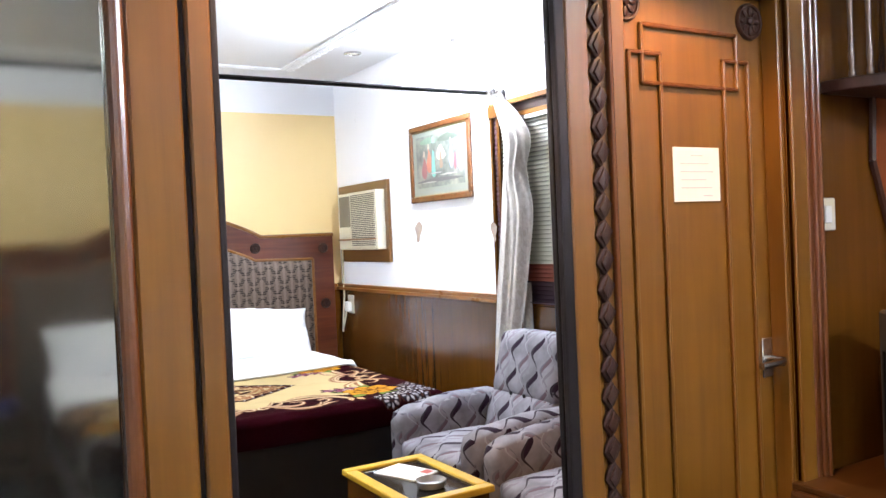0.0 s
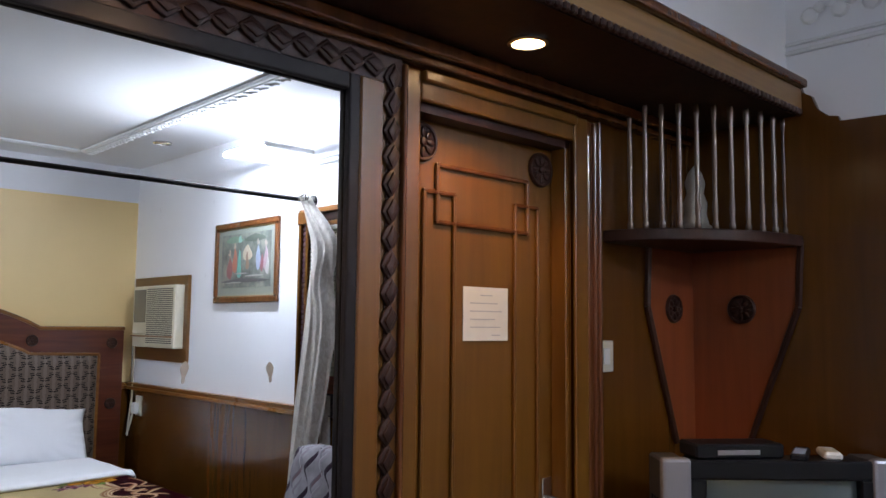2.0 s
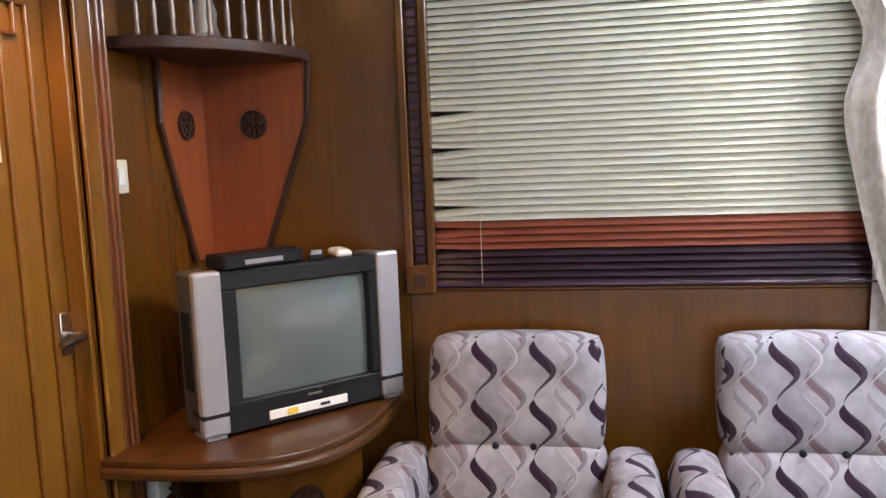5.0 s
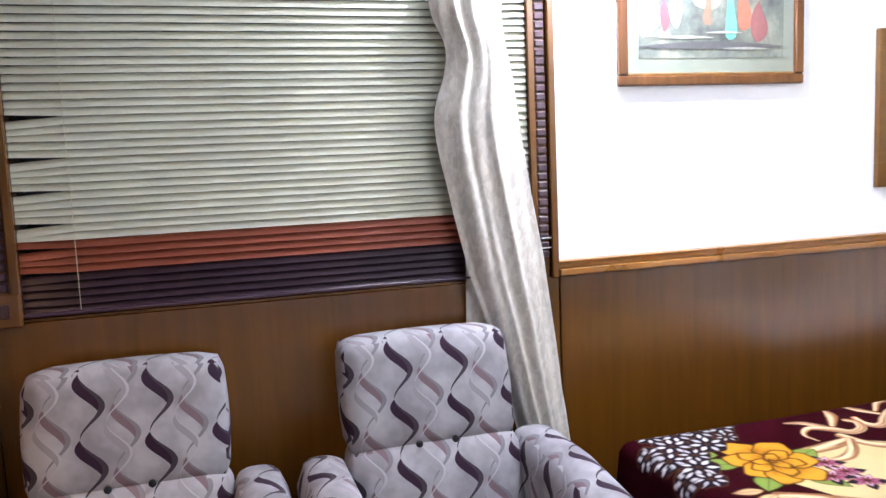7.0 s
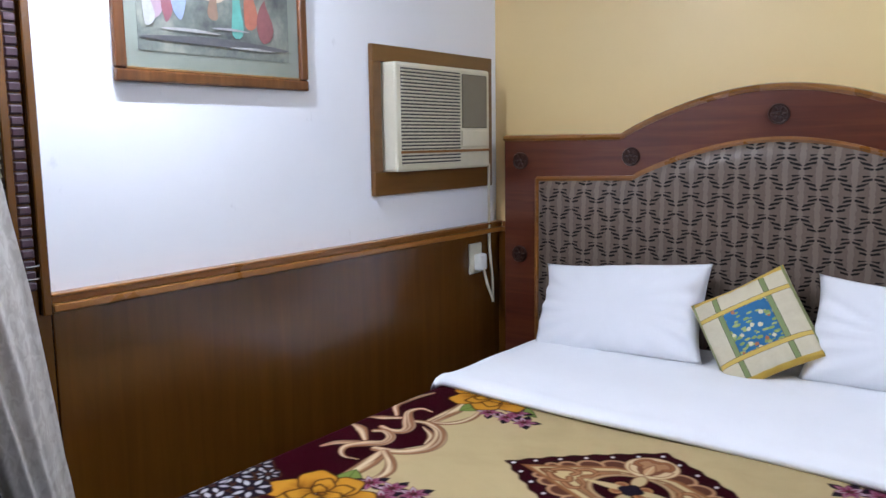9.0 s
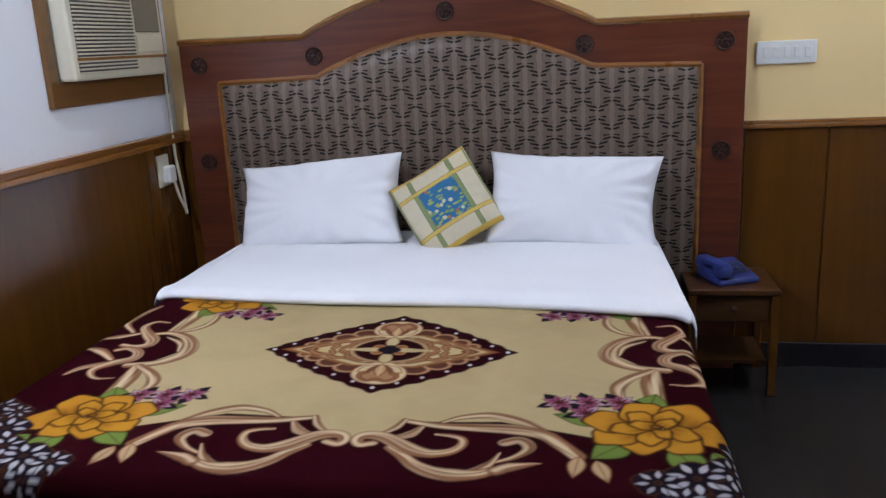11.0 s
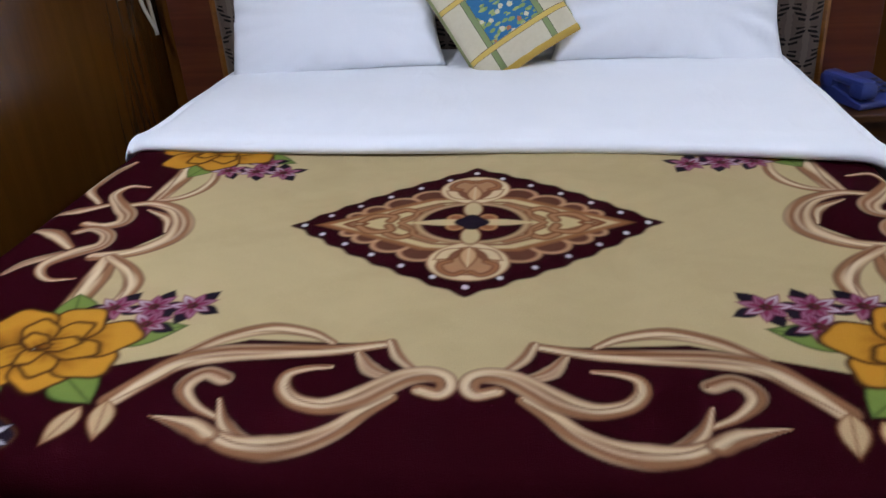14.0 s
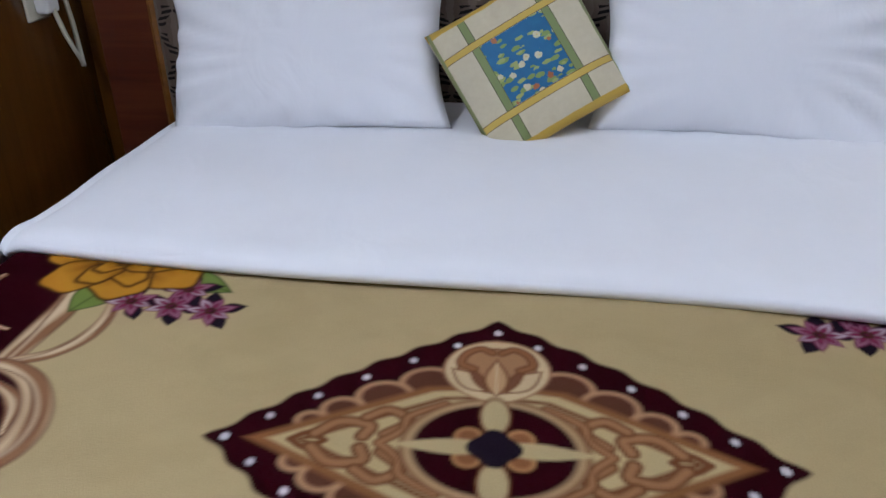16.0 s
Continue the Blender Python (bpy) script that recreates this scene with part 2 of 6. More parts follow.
# north wall with the door opening (x 1.26 to 1.80, z to 1.925)
structure("wall_north", boxes((XW, 1.258, YN, YN + TH, 0, ZC), (1.80, XE, YN, YN + TH, 0, ZC), (1.258, 1.80, YN, YN + TH, 1.925, ZC)), WOOD, "wall panelled in varnished brown wood veneer")


def panels(name, axis, at, depth, spans, z0, z1, material, label):
    """Veneer boards side by side with fine joints between them."""
    root = thing(name, label, "panelling", kind="structure")
    for a, b in spans:
        r = (at - depth, at, a + 0.0015, b - 0.0015, z0, z1) if axis == "x" else (a + 0.0015, b - 0.0015, at, at + depth, z0, z1)
        part("panel", boxes(r, bevel=0.002), material, root)
    return root


def spans(a, b, w):
    n = max(1, round((b - a) / w))
    return [(a + (b - a) * i / n, a + (b - a) * (i + 1) / n) for i in range(n)]


# east wainscot under the white wall, and the full-height panelling round the window
panels("wainscot_east", "x", XE, 0.018, spans(YS, -1.13, 2.1), 0.0, 0.985, WOOD, "glossy varnished wood wainscot")
panels("window_panelling", "x", XE, 0.018, [(-1.13, 0.44)], 0.0, 0.985, WOOD, "varnished wood panelling below the window")
wp = thing("corner_panelling", "dark varnished wood panelling beside the window", "panelling", kind="structure")
prof = [(0.44, 0.0), (YN, 0.0), (YN, 2.15), (0.71, 2.15), (0.70, 2.115), (0.675, 2.10), (0.66, 2.06), (0.63, 2.035), (0.605, 2.03), (0.60, 2.015), (0.44, 2.010)]
part("panel", prism(prof, -0.018, "x", XE), WOOD, wp)
structure("rail_east", boxes((XE - 0.044, XE, YS, -1.124, 0.985, 1.005), (XE - 0.030, XE, YS, -1.124, 1.005, 1.022), (XE - 0.038, XE, YS, -1.124, 1.022, ZRAIL), bevel=0.003, seg=2), WOOD_H, "light varnished moulded rail on the wainscot", "trim")
panels("wainscot_south", "y", YS, 0.014, spans(XW, 0.10, 0.3), 0.1, 0.97, WOOD, "grooved varnished wood wainscot")
structure("rail_south", boxes((XW, 0.11, YS, YS + 0.03, 0.97, 0.985), (XW, 0.11, YS, YS + 0.02, 0.985, 1.0), bevel=0.003, seg=2), WOOD_X, "moulded wood rail", "trim")
panels("wainscot_corner", "y", YS, 0.014, [(2.358, XE - 0.019)], 0.0, 0.985, WOOD, "narrow varnished wood panel between headboard and wall")
structure("rail_corner", boxes((2.358, XE - 0.045, YS, YS + 0.03, 0.985, 1.005), (2.358, XE - 0.045, YS, YS + 0.022, 1.005, ZRAIL), bevel=0.003, seg=2), WOOD_X, "short moulded wood rail in the corner", "trim")
structure("baseboard", boxes((XW, 0.3, YS, YS + 0.016, 0.0, 0.1), bevel=0.003), BLACKWOOD, "black skirting board", "baseboard")

# soffit over the mirror wall
structure("soffit", boxes((XW, XE - 0.02, YSOF + 0.02, YN, ZSOF, ZSOF + 0.10)), DARKWOOD, "dark wood soffit with recessed lamps", "soffit")
structure("soffit_upper", boxes((XW, XE, YSOF + 0.05, YN, ZSOF + 0.10, ZC)), WHITEWALL, "white boxed band above the wooden soffit", "soffit")
fas = thing("soffit_fascia", "gilded wood fascia with a carved dark edge on the soffit", "trim", kind="structure")
part("board", boxes((XW, XE - 0.02, YSOF, YSOF + 0.02, ZSOF + 0.012, ZSOF + 0.075), bevel=0.004, seg=2), GOLDWOOD, fas)
part("cap", boxes((XW, XE - 0.02, YSOF - 0.018, YSOF + 0.02, ZSOF + 0.075, ZSOF + 0.10), bevel=0.006, seg=2), TRIMWOOD, fas)
bead = bmesh.new()
box(bead, -0.009, 0.009, -0.010, 0.006, -0.010, 0.010, bevel=0.004)
bead_mesh = bpy.data.meshes.new("bead")
bead.to_mesh(bead_mesh)
bead.free()
bead_mesh.materials.append(DARKWOOD)
for i in range(90):
    piece("bead", bead_mesh, fas, (XE - 0.035 - i * 0.024, YSOF + 0.006, ZSOF + 0.006))

# plaster bands on the ceiling and the frieze on the east wall
pb = thing("ceiling_moulding", "white embossed plaster band on the ceiling", "moulding", kind="structure")
part("band", boxes((1.90, 2.00, -2.80, YSOF, ZC - 0.018, ZC), (1.915, 1.985, -2.80, YSOF, ZC - 0.024, ZC), bevel=0.005), CEILWHITE, pb)
part("band", boxes((XW, 1.90, -2.86, -2.83, ZC - 0.014, ZC), (XW, 1.90, -2.81, -2.79, ZC - 0.014, ZC), bevel=0.004), CEILWHITE, pb)
leaf = bmesh.new()
for s in (-1, 1):
    merge(leaf, lathe([(0.001, 0.008), (0.012, 0.006), (0.017, 0.0)], pose(0.012 * s, 0.018 * s, 0, 180, 0, 0), 8))
merge(leaf, lathe([(0.001, 0.010), (0.008, 0.008), (0.012, 0.0)], pose(0, 0, 0, 180, 0, 0), 8))
leaf_mesh = bpy.data.meshes.new("boss")
leaf.to_mesh(leaf_mesh)
leaf.free()
leaf_mesh.materials.append(CEILWHITE)
for i in range(38):
    piece("boss", leaf_mesh, pb, (1.95, -2.75 + i * 0.09, ZC - 0.023))
fr = thing("wall_frieze", "white embossed plaster frieze above the window", "moulding", kind="structure")
part("line", boxes((XE - 0.012, XE, -1.0, YSOF + 0.05, 2.235, 2.248), (XE - 0.012, XE, -1.0, YSOF + 0.05, 2.262, 2.272), bevel=0.003), CEILWHITE, fr)
for i in range(13):
    o = piece("boss", leaf_mesh, fr, (XE - 0.002, 0.65 - i * 0.085, 2.36))
    o.rotation_euler = (0, radians(90), 0)
    o.scale = (1.6, 1.6, 1.0)

# ---- north wall: mirrors, door, corner unit ----
mg = Mat("mirror_glass", 0.0, 1.0)
mg.base((0.90, 0.92, 0.92))
MIRROR = mg.mat
tg = Mat("tinted_glass", 0.07, 0.94)
tg.base((0.235, 0.235, 0.205))
tg.rough(tg.m("ADD", tg.m("MULTIPLY", tg.noise(1.5, 2, tg.coords((6, 1, 0.3))), 0.05), 0.03))
TINTED = tg.mat

wall_mirror = thing("wall_mirror", "tall wall mirror in a black frame", "mirror", (0.727, YN, 0.45))
part("mirror_glass", boxes((-0.345, 0.345, -0.008, 0.0, 0.0, 1.475)), MIRROR, wall_mirror)
for a, b in ((-0.352, -0.338), (0.333, 0.360)):
    part("frame_stile", boxes((a, b, -0.026, -0.0085, 0.0, 1.49), bevel=0.004, seg=2), BLACKWOOD, wall_mirror)
part("frame_rail", boxes((-0.338, 0.333, -0.026, -0.0085, 1.455, 1.49), bevel=0.004, seg=2), BLACKWOOD, wall_mirror)
part("frame_rail", boxes((-0.338, 0.333, -0.026, -0.0085, 0.0, 0.03), bevel=0.004, seg=2), BLACKWOOD, wall_mirror)
for sx0, sz0, tilt in ((0.015, 0.907, 8), (0.180, 0.902, -6)):
    part("smudge", prism([(sx0 + (0.006 + 0.003 * math.sin(3 * a)) * math.cos(a) + 0.002 * math.sin(a) * tilt / 8, sz0 + 0.019 * math.sin(a)) for a in [i * math.tau / 14 for i in range(14)]], -0.0004, "y", -0.0081), plain("sticky_residue", (0.45, 0.45, 0.43), 0.8, 0, 0, 0.4, 120), wall_mirror, "dull sticker residue")
cab = thing("wardrobe_panel", "dark tinted glass panel beside the wooden post", "glass panel", (-0.2, YN, 0.0))
part("glass", boxes((-0.62, 0.422, -0.010, 0.0, 0.06, 2.03)), TINTED, cab)
part("frame_stile", boxes((0.422, 0.450, -0.040, 0.0, 0.0, 2.045), bevel=0.012, seg=3), TRIMWOOD, cab, "rounded dark red edge")
post = thing("mirror_post", "broad varnished wood post with a dark groove", "post", (0.25, YN, 0.0), kind="structure")
part("board", boxes((0.0, 0.078, -0.034, 0.0, 0, 2.045), bevel=0.004), DOORWOOD, post)
part("groove", boxes((0.078, 0.088, -0.020, 0.0, 0, 2.045)), BLACKWOOD, post)
part("board", boxes((0.088, 0.126, -0.034, 0.0, 0, 2.045), bevel=0.004), DOORWOOD, post)
post2 = thing("mirror_post", "varnished wood post with a carved rope strip", "post", (1.088, YN, 0.0), kind="structure")
part("board", boxes((0.0, 0.060, -0.026, 0.0, 0, 1.94), bevel=0.004), DOORWOOD, post2)
part("flank", boxes((0.060, 0.074, -0.016, 0.0, 0, 1.99), (0.094, 0.112, -0.016, 0.0, 0, 1.99)), DOORWOOD, post2)
strip = part("carved_strip", boxes((0.074, 0.094, -0.018, 0.0, 0, 1.99)), DARKWOOD, post2, "dark carved strip of twisted leaves")
tw = bmesh.new()
merge(tw, prism([(-0.003, -0.031), (0.012, -0.018), (0.024, 0.005), (0.003, 0.031), (-0.012, 0.018), (-0.024, -0.005)], -0.009, "y", 0.0, 0.002))
merge(tw, prism([(-0.002, -0.024), (0.005, -0.010), (0.015, 0.004), (0.002, 0.024), (-0.005, 0.010), (-0.015, -0.004)], -0.005, "y", -0.0088, 0.002))
twist_mesh = bpy.data.meshes.new("leaf")
tw.to_mesh(twist_mesh)
tw.free()
twist_mesh.materials.append(CARVED)
twist_mesh.polygons.foreach_set("use_smooth", [True] * len(twist_mesh.polygons))
for i in range(35):
    piece("leaf", twist_mesh, strip, (0.084, -0.0165, 0.05 + i * 0.056))
part("bead", boxes((0.112, 0.124, -0.030, 0.0, 0, 1.99), bevel=0.005, seg=2), TRIMWOOD, post2)
top = thing("mirror_cornice", "dark carved wood strip above the mirror", "trim", (0.25, YN, 1.94), kind="structure")
part("backing", boxes((0.0, 0.95, -0.020, 0, 0.0, 0.105)), DARKWOOD, top)
part("bead", boxes((0.0, 2.12, -0.040, 0, 0.058, 0.075), (0.0, 2.12, -0.060, 0, 0.078, 0.108), bevel=0.005, seg=2), TRIMWOOD, top)
for i in range(16):
    o = piece("leaf", twist_mesh, top, (0.03 + i * 0.056, -0.0195, 0.028))
    o.rotation_euler = (0, radians(90), 0)

door = thing("door_1", "closed varnished wood door with raised mouldings", "door", (1.53, YN + 0.05, 0.0), kind="structure")
part("leaf", boxes((-0.29, 0.29, 0.0, 0.04, 0.01, 1.93)), DOORWOOD, door)


def strips(root, rows, w=0.011, d=0.010):
    """Half-round mouldings on the door: rows of (x0, z0, x1, z1)."""
    for x0, z0, x1, z1 in rows:
        # darker wood on horizontal strips puts the downlight's shade into their colour
        part("moulding", boxes((min(x0, x1) - w / 2, max(x0, x1) + w / 2, -d, 0.0, min(z0, z1) - w / 2, max(z0, z1) + w / 2), bevel=0.0042, seg=2), DOORWOOD if abs(z1 - z0) > abs(x1 - x0) else TRIMWOOD, root)


strips(door, [(-0.163, 1.806, 0.155, 1.806), (-0.163, 1.674, 0.155, 1.674), (-0.163, 1.674, -0.163, 1.806), (0.155, 1.674, 0.155, 1.806),
              (-0.203, 1.742, -0.107, 1.742), (0.107, 1.742, 0.195, 1.742),
              (-0.203, 0.25, -0.203, 1.742), (-0.107, 0.25, -0.107, 1.742), (0.107, 0.25, 0.107, 1.742), (0.195, 0.25, 0.195, 1.742),
              (-0.203, 0.25, -0.107, 0.25), (0.107, 0.25, 0.195, 0.25)])


def rosette(name, root, at, r, m=Matrix(), material=DARKWOOD, petals=8):
    """A carved disc with a rim, petals and a boss. It faces -y before m."""
    face = m @ pose(0, 0, 0, 90, 0, 0)
    bm = lathe([(r, 0.0), (r, 0.006), (r * 0.93, 0.010), (r * 0.84, 0.009), (r * 0.80, 0.005), (0.002, 0.005)], None, 28)
    for k in range(petals):
        a = k * math.tau / petals
        merge(bm, lathe([(r * 0.19, 0.004), (r * 0.16, 0.009), (r * 0.04, 0.011)], pose(math.cos(a) * r * 0.52, math.sin(a) * r * 0.52, 0, 0, 0, math.degrees(a)) @ Matrix.Diagonal((1.5, 0.8, 1, 1)), 8))
    merge(bm, lathe([(r * 0.24, 0.004), (r * 0.20, 0.012), (r * 0.05, 0.015)], None, 12))
    bmesh.ops.transform(bm, matrix=Matrix.Translation(at) @ face, verts=list(bm.verts))
    return part(name, bm, material, root, smooth=True)


rosette("rosette", door, (-0.21, 0.0, 1.853), 0.046)
rosette("rosette", door, (0.21, 0.0, 1.847), 0.046)
dh = part("door_handle", lathe([(0.012, 0), (0.012, 0.05)], pose(0.235, 0, 1.0, 90, 0, 0), 12), STEEL, door, "worn steel lever handle", True)
bm = boxes((0.216, 0.254, -0.005, 0.0, 0.955, 1.055), bevel=0.002)
merge(bm, sweep([(0.235, -0.05, 1.0), (0.20, -0.055, 1.0), (0.15, -0.052, 0.997)], 0.009))
part("lever", bm, STEEL, dh, smooth=True)
fr2 = thing("door_frame", "moulded varnished wood door frame", "door frame", (1.53, YN, 0.0), kind="structure")
for x0, x1, w in ((-0.318, -0.272, 1), (0.270, 0.372, 3)):
    rows = [(x0, x1, -0.018, 0.0, 0, 1.99)]
    if w == 3:
        rows += [(x0 + 0.052, x0 + 0.074, -0.024, 0, 0, 1.95), (x0 + 0.074, x1 - 0.012, -0.030, 0, 0, 1.985), (x1 - 0.012, x1, -0.034, 0, 0, 1.99)]
    part("jamb", boxes(*rows, bevel=0.005, seg=2), DOORWOOD if w == 1 else TRIMWOOD, fr2)
part("jamb", boxes((0.270, 0.325, -0.022, 0.0, 0, 1.99), (-0.272, -0.256, 0.0, 0.05, 0, 1.925), (0.256, 0.272, 0.0, 0.05, 0, 1.925), bevel=0.003), DOORWOOD, fr2)
part("head", boxes((-0.272, 0.270, -0.018, 0.0, 1.925, 1.99), (-0.272, 0.270, -0.032, 0, 1.965, 1.99), bevel=0.005, seg=2), DOORWOOD, fr2)
# dark strip under the head, standing for the shadow gap over the door
part("head_shade_strip", boxes((-0.272, 0.270, 0.0, 0.05, 1.905, 1.925)), DARKWOOD, fr2)
note = thing("paper_notice", "white paper notice with faint printed lines on the door", "notice", (1.535, YN + 0.049, 1.465))
paper = plain("paper", (0.80, 0.78, 0.70), 0.7)
INK = plain("faded_ink", (0.50, 0.50, 0.50), 0.7)
part("sheet", boxes((-0.078, 0.078, -0.002, 0, -0.062, 0.066)), paper, note)
ink = bmesh.new()
for i, (a, b) in enumerate(((-0.02, 0.02), (-0.055, 0.04), (-0.055, 0.055), (-0.055, 0.03), (-0.055, 0.05), (0.02, 0.05))):
    box(ink, a, b, -0.0028, -0.0021, 0.045 - i * 0.019, 0.0475 - i * 0.019)
part("printing", ink, INK, note)
sw = thing("light_switch", "cream plastic light switch", "switch", (1.944, YN, 1.36))
part("plate", boxes((-0.036, 0.036, -0.012, 0, -0.042, 0.042), bevel=0.004, seg=2), CREAM, sw)
part("rocker", boxes((-0.013, 0.013, -0.018, -0.012, -0.022, 0.022), bevel=0.002), WHITEPLASTIC, sw)

# corner panel, shelf with balusters
cpan = thing("corner_cladding", "orange laminate corner panel with a dark edge", "panel", (XE, YN, 1.10))
pn = [(-0.275, 0.57), (-0.285, 0.40), (-0.135, 0.0), (-0.0, 0.0), (-0.0, 0.57)]
pe = [(-0.345, 0.57), (-0.335, 0.40), (-0.18, 0.0), (-0.012, 0.0), (-0.012, 0.57)]
part("board", prism(pn, -0.012, "y", -0.0005), ORANGE, cpan)
part("board", prism(pe, -0.012, "x", -0.0185), ORANGE, cpan)


def edging(pts, axis):
    bm = bmesh.new()
    for (a, b), (c, d) in zip(pts, pts[1:]):
        p, q = ((a, -0.010, b), (c, -0.010, d)) if axis == "y" else ((-0.028, a, b), (-0.028, c, d))
        merge(bm, sweep([p, q], 0.010, 6))
    return bm


part("edging", edging(pn[:3], "y"), DARKWOOD, cpan, "dark wood edging")
part("edging", edging(pe[:3], "x"), DARKWOOD, cpan, "dark wood edging")
rosette("rosette", cpan, (-0.15, -0.0125, 0.395), 0.043)
rosette("rosette", cpan, (-0.0305, -0.17, 0.395), 0.043, pose(0, 0, 0, 0, 0, -90))
shelf = thing("corner_shelf", "dark wooden corner shelf with turned balusters", "shelf", (XE, YN, 1.67))


def quadrant(rx, ry, n=44):
    return [(-rx * math.cos(k / n * math.pi / 2), -ry * math.sin(k / n * math.pi / 2)) for k in range(n + 1)]


part("board", prism([(-0.0, -0.0)] + quadrant(0.49, 0.35), 0.032, "z", 0.0, 0.004), DARKWOOD, shelf)
bal = lathe([(0.009, 0.0), (0.009, 0.02), (0.006, 0.03), (0.0085, 0.06), (0.006, 0.10), (0.0075, 0.2), (0.006, 0.30), (0.009, 0.33), (0.009, 0.348)], None, 10)
bal_mesh = bpy.data.meshes.new("baluster")
bal.to_mesh(bal_mesh)
bal.free()
bal_mesh.materials.append(plain("varnished_baluster", (0.17, 0.12, 0.09), 0.22, 0.2, 0.5))
bal_mesh.polygons.foreach_set("use_smooth", [True] * len(bal_mesh.polygons))
for k in range(11):
    a = (0.10 + 0.88 * k / 10) * math.pi / 2
    piece("baluster", bal_mesh, shelf, (-0.43 * math.cos(a) - 0.0, -0.30 * math.sin(a), 0.032))
fig = lathe([(0.075, 0.0), (0.07, 0.015), (0.045, 0.03), (0.036, 0.06), (0.040, 0.09), (0.028, 0.12), (0.034, 0.15), (0.022, 0.18), (0.004, 0.2)], Matrix.Diagonal((1, 0.8, 1, 1)), 16)
orn = tagged(part("ornament", fig, plain("grey_plaster", (0.42, 0.40, 0.37), 0.4, 0.3, 0, 0.3, 90), smooth=True), "small silvery grey ornament on the corner shelf", "ornament")
orn.location = (2.22, 0.93, 1.702)

# soffit lamps
for lx in (0.62, 1.41):
    dl = thing("downlight", "glowing recessed lamp in the wooden soffit", "downlight", (lx, 0.87, ZSOF), group="soffit lamps")
    part("ring", lathe([(0.045, 0.0), (0.045, -0.006), (0.036, -0.008), (0.034, 0.0)], None, 24, False), STEEL, dl, "", True)
    part("bulb", lathe([(0.034, -0.001), (0.030, -0.005), (0.002, -0.007)], None, 20), glow("warm_bulb", (1.0, 0.62, 0.3), 45.0), dl)

# ---- east wall: window, blind, curtain, painting, air conditioner ----
win = thing("window_1", "wood framed window with carved dark insets", "window", (XE, -0.34, 1.0), kind="structure")
FY0, FY1 = -0.70, 0.70     # opening, from the window's middle
for a, b, s in ((FY1 - 0.005, FY1 + 0.085, 1), (FY0 - 0.082, FY0 + 0.005, -1)):
    w = b - a
    part("stile", boxes((-0.040, 0.0, a, a + w * 0.26, -0.02, 1.01), (-0.040, 0.0, b - w * 0.26, b, -0.02, 1.01), (-0.022, 0, a + w * 0.26, b - w * 0.26, -0.02, 1.01), bevel=0.003), WOOD, win)
part("head", boxes((-0.040, 0, FY0 - 0.082, FY1 + 0.085, 0.985, 1.012), (-0.040, 0, FY0 - 0.0, FY1 + 0.0, 0.915, 0.938), bevel=0.003), WOOD_H, win)
part("head_inset", boxes((-0.024, 0, FY0, FY1, 0.938, 0.985)), DARKWOOD, win)
part("sill", boxes((-0.021, 0.12, FY0, FY1, -0.0145, -0.004), bevel=0.003), WOOD, win)
part("reveal", boxes((0.0, 0.11, FY0, FY0 + 0.012, 0, 0.92), (0.0, 0.11, FY1 - 0.012, FY1, 0, 0.92), (0.0, 0.11, FY0, FY1, 0.908, 0.92)), DARKWOOD, win)
gl = Mat("window_pane", 0.05)
gl.base((0.02, 0.022, 0.03))
part("pane", boxes((0.085, 0.092, FY0, FY1, 0.0, 0.92)), gl.mat, win)
blk = bmesh.new()
box(blk, -0.031, -0.020, -0.016, 0.016, -0.011, 0.011, bevel=0.004)
den_mesh = bpy.data.meshes.new("carved_block")
blk.to_mesh(den_mesh)
blk.free()
den_mesh.materials.append(plain("purple_black_carving", (0.045, 0.020, 0.030), 0.3))
for yc in (FY1 + 0.040, FY0 - 0.038):
    for i in range(36):
        piece("carved_block", den_mesh, win, (0, yc, 0.055 + i * 0.026))
    if yc > 0:
        part("corner_block", boxes((-0.046, -0.038, yc - 0.042, yc + 0.045, -0.02, 0.065), bevel=0.003), WOOD, win)
        part("corner_inset", boxes((-0.049, -0.0445, yc - 0.018, yc + 0.018, 0.004, 0.040), bevel=0.002), DARKWOOD, win)
    else:
        for hz in (0.075, 0.105):
            part("tie_hook", sweep([(-0.040, yc - 0.02, hz), (-0.052, yc - 0.005, hz), (-0.052, yc + 0.02, hz)], 0.0028, 6), STEEL, win)
    part("corner_block", boxes((-0.046, -0.038, yc - 0.045, yc + 0.045, 0.935, 1.0), bevel=0.003), WOOD, win)

SLATCREAM = plain("cream_slat", (0.85, 0.85, 0.725), 0.45, 0, 0, 0.08)
SLATRED = plain("brick_red_slat", (0.36, 0.085, 0.045), 0.45)
SLATPURPLE = plain("aubergine_slat", (0.040, 0.016, 0.032), 0.35)
blind = thing("venetian_blind", "cream venetian blind with red and purple bottom slats", "blind", (XE - 0.022, -0.34, 1.0))
PITCH = 0.0208


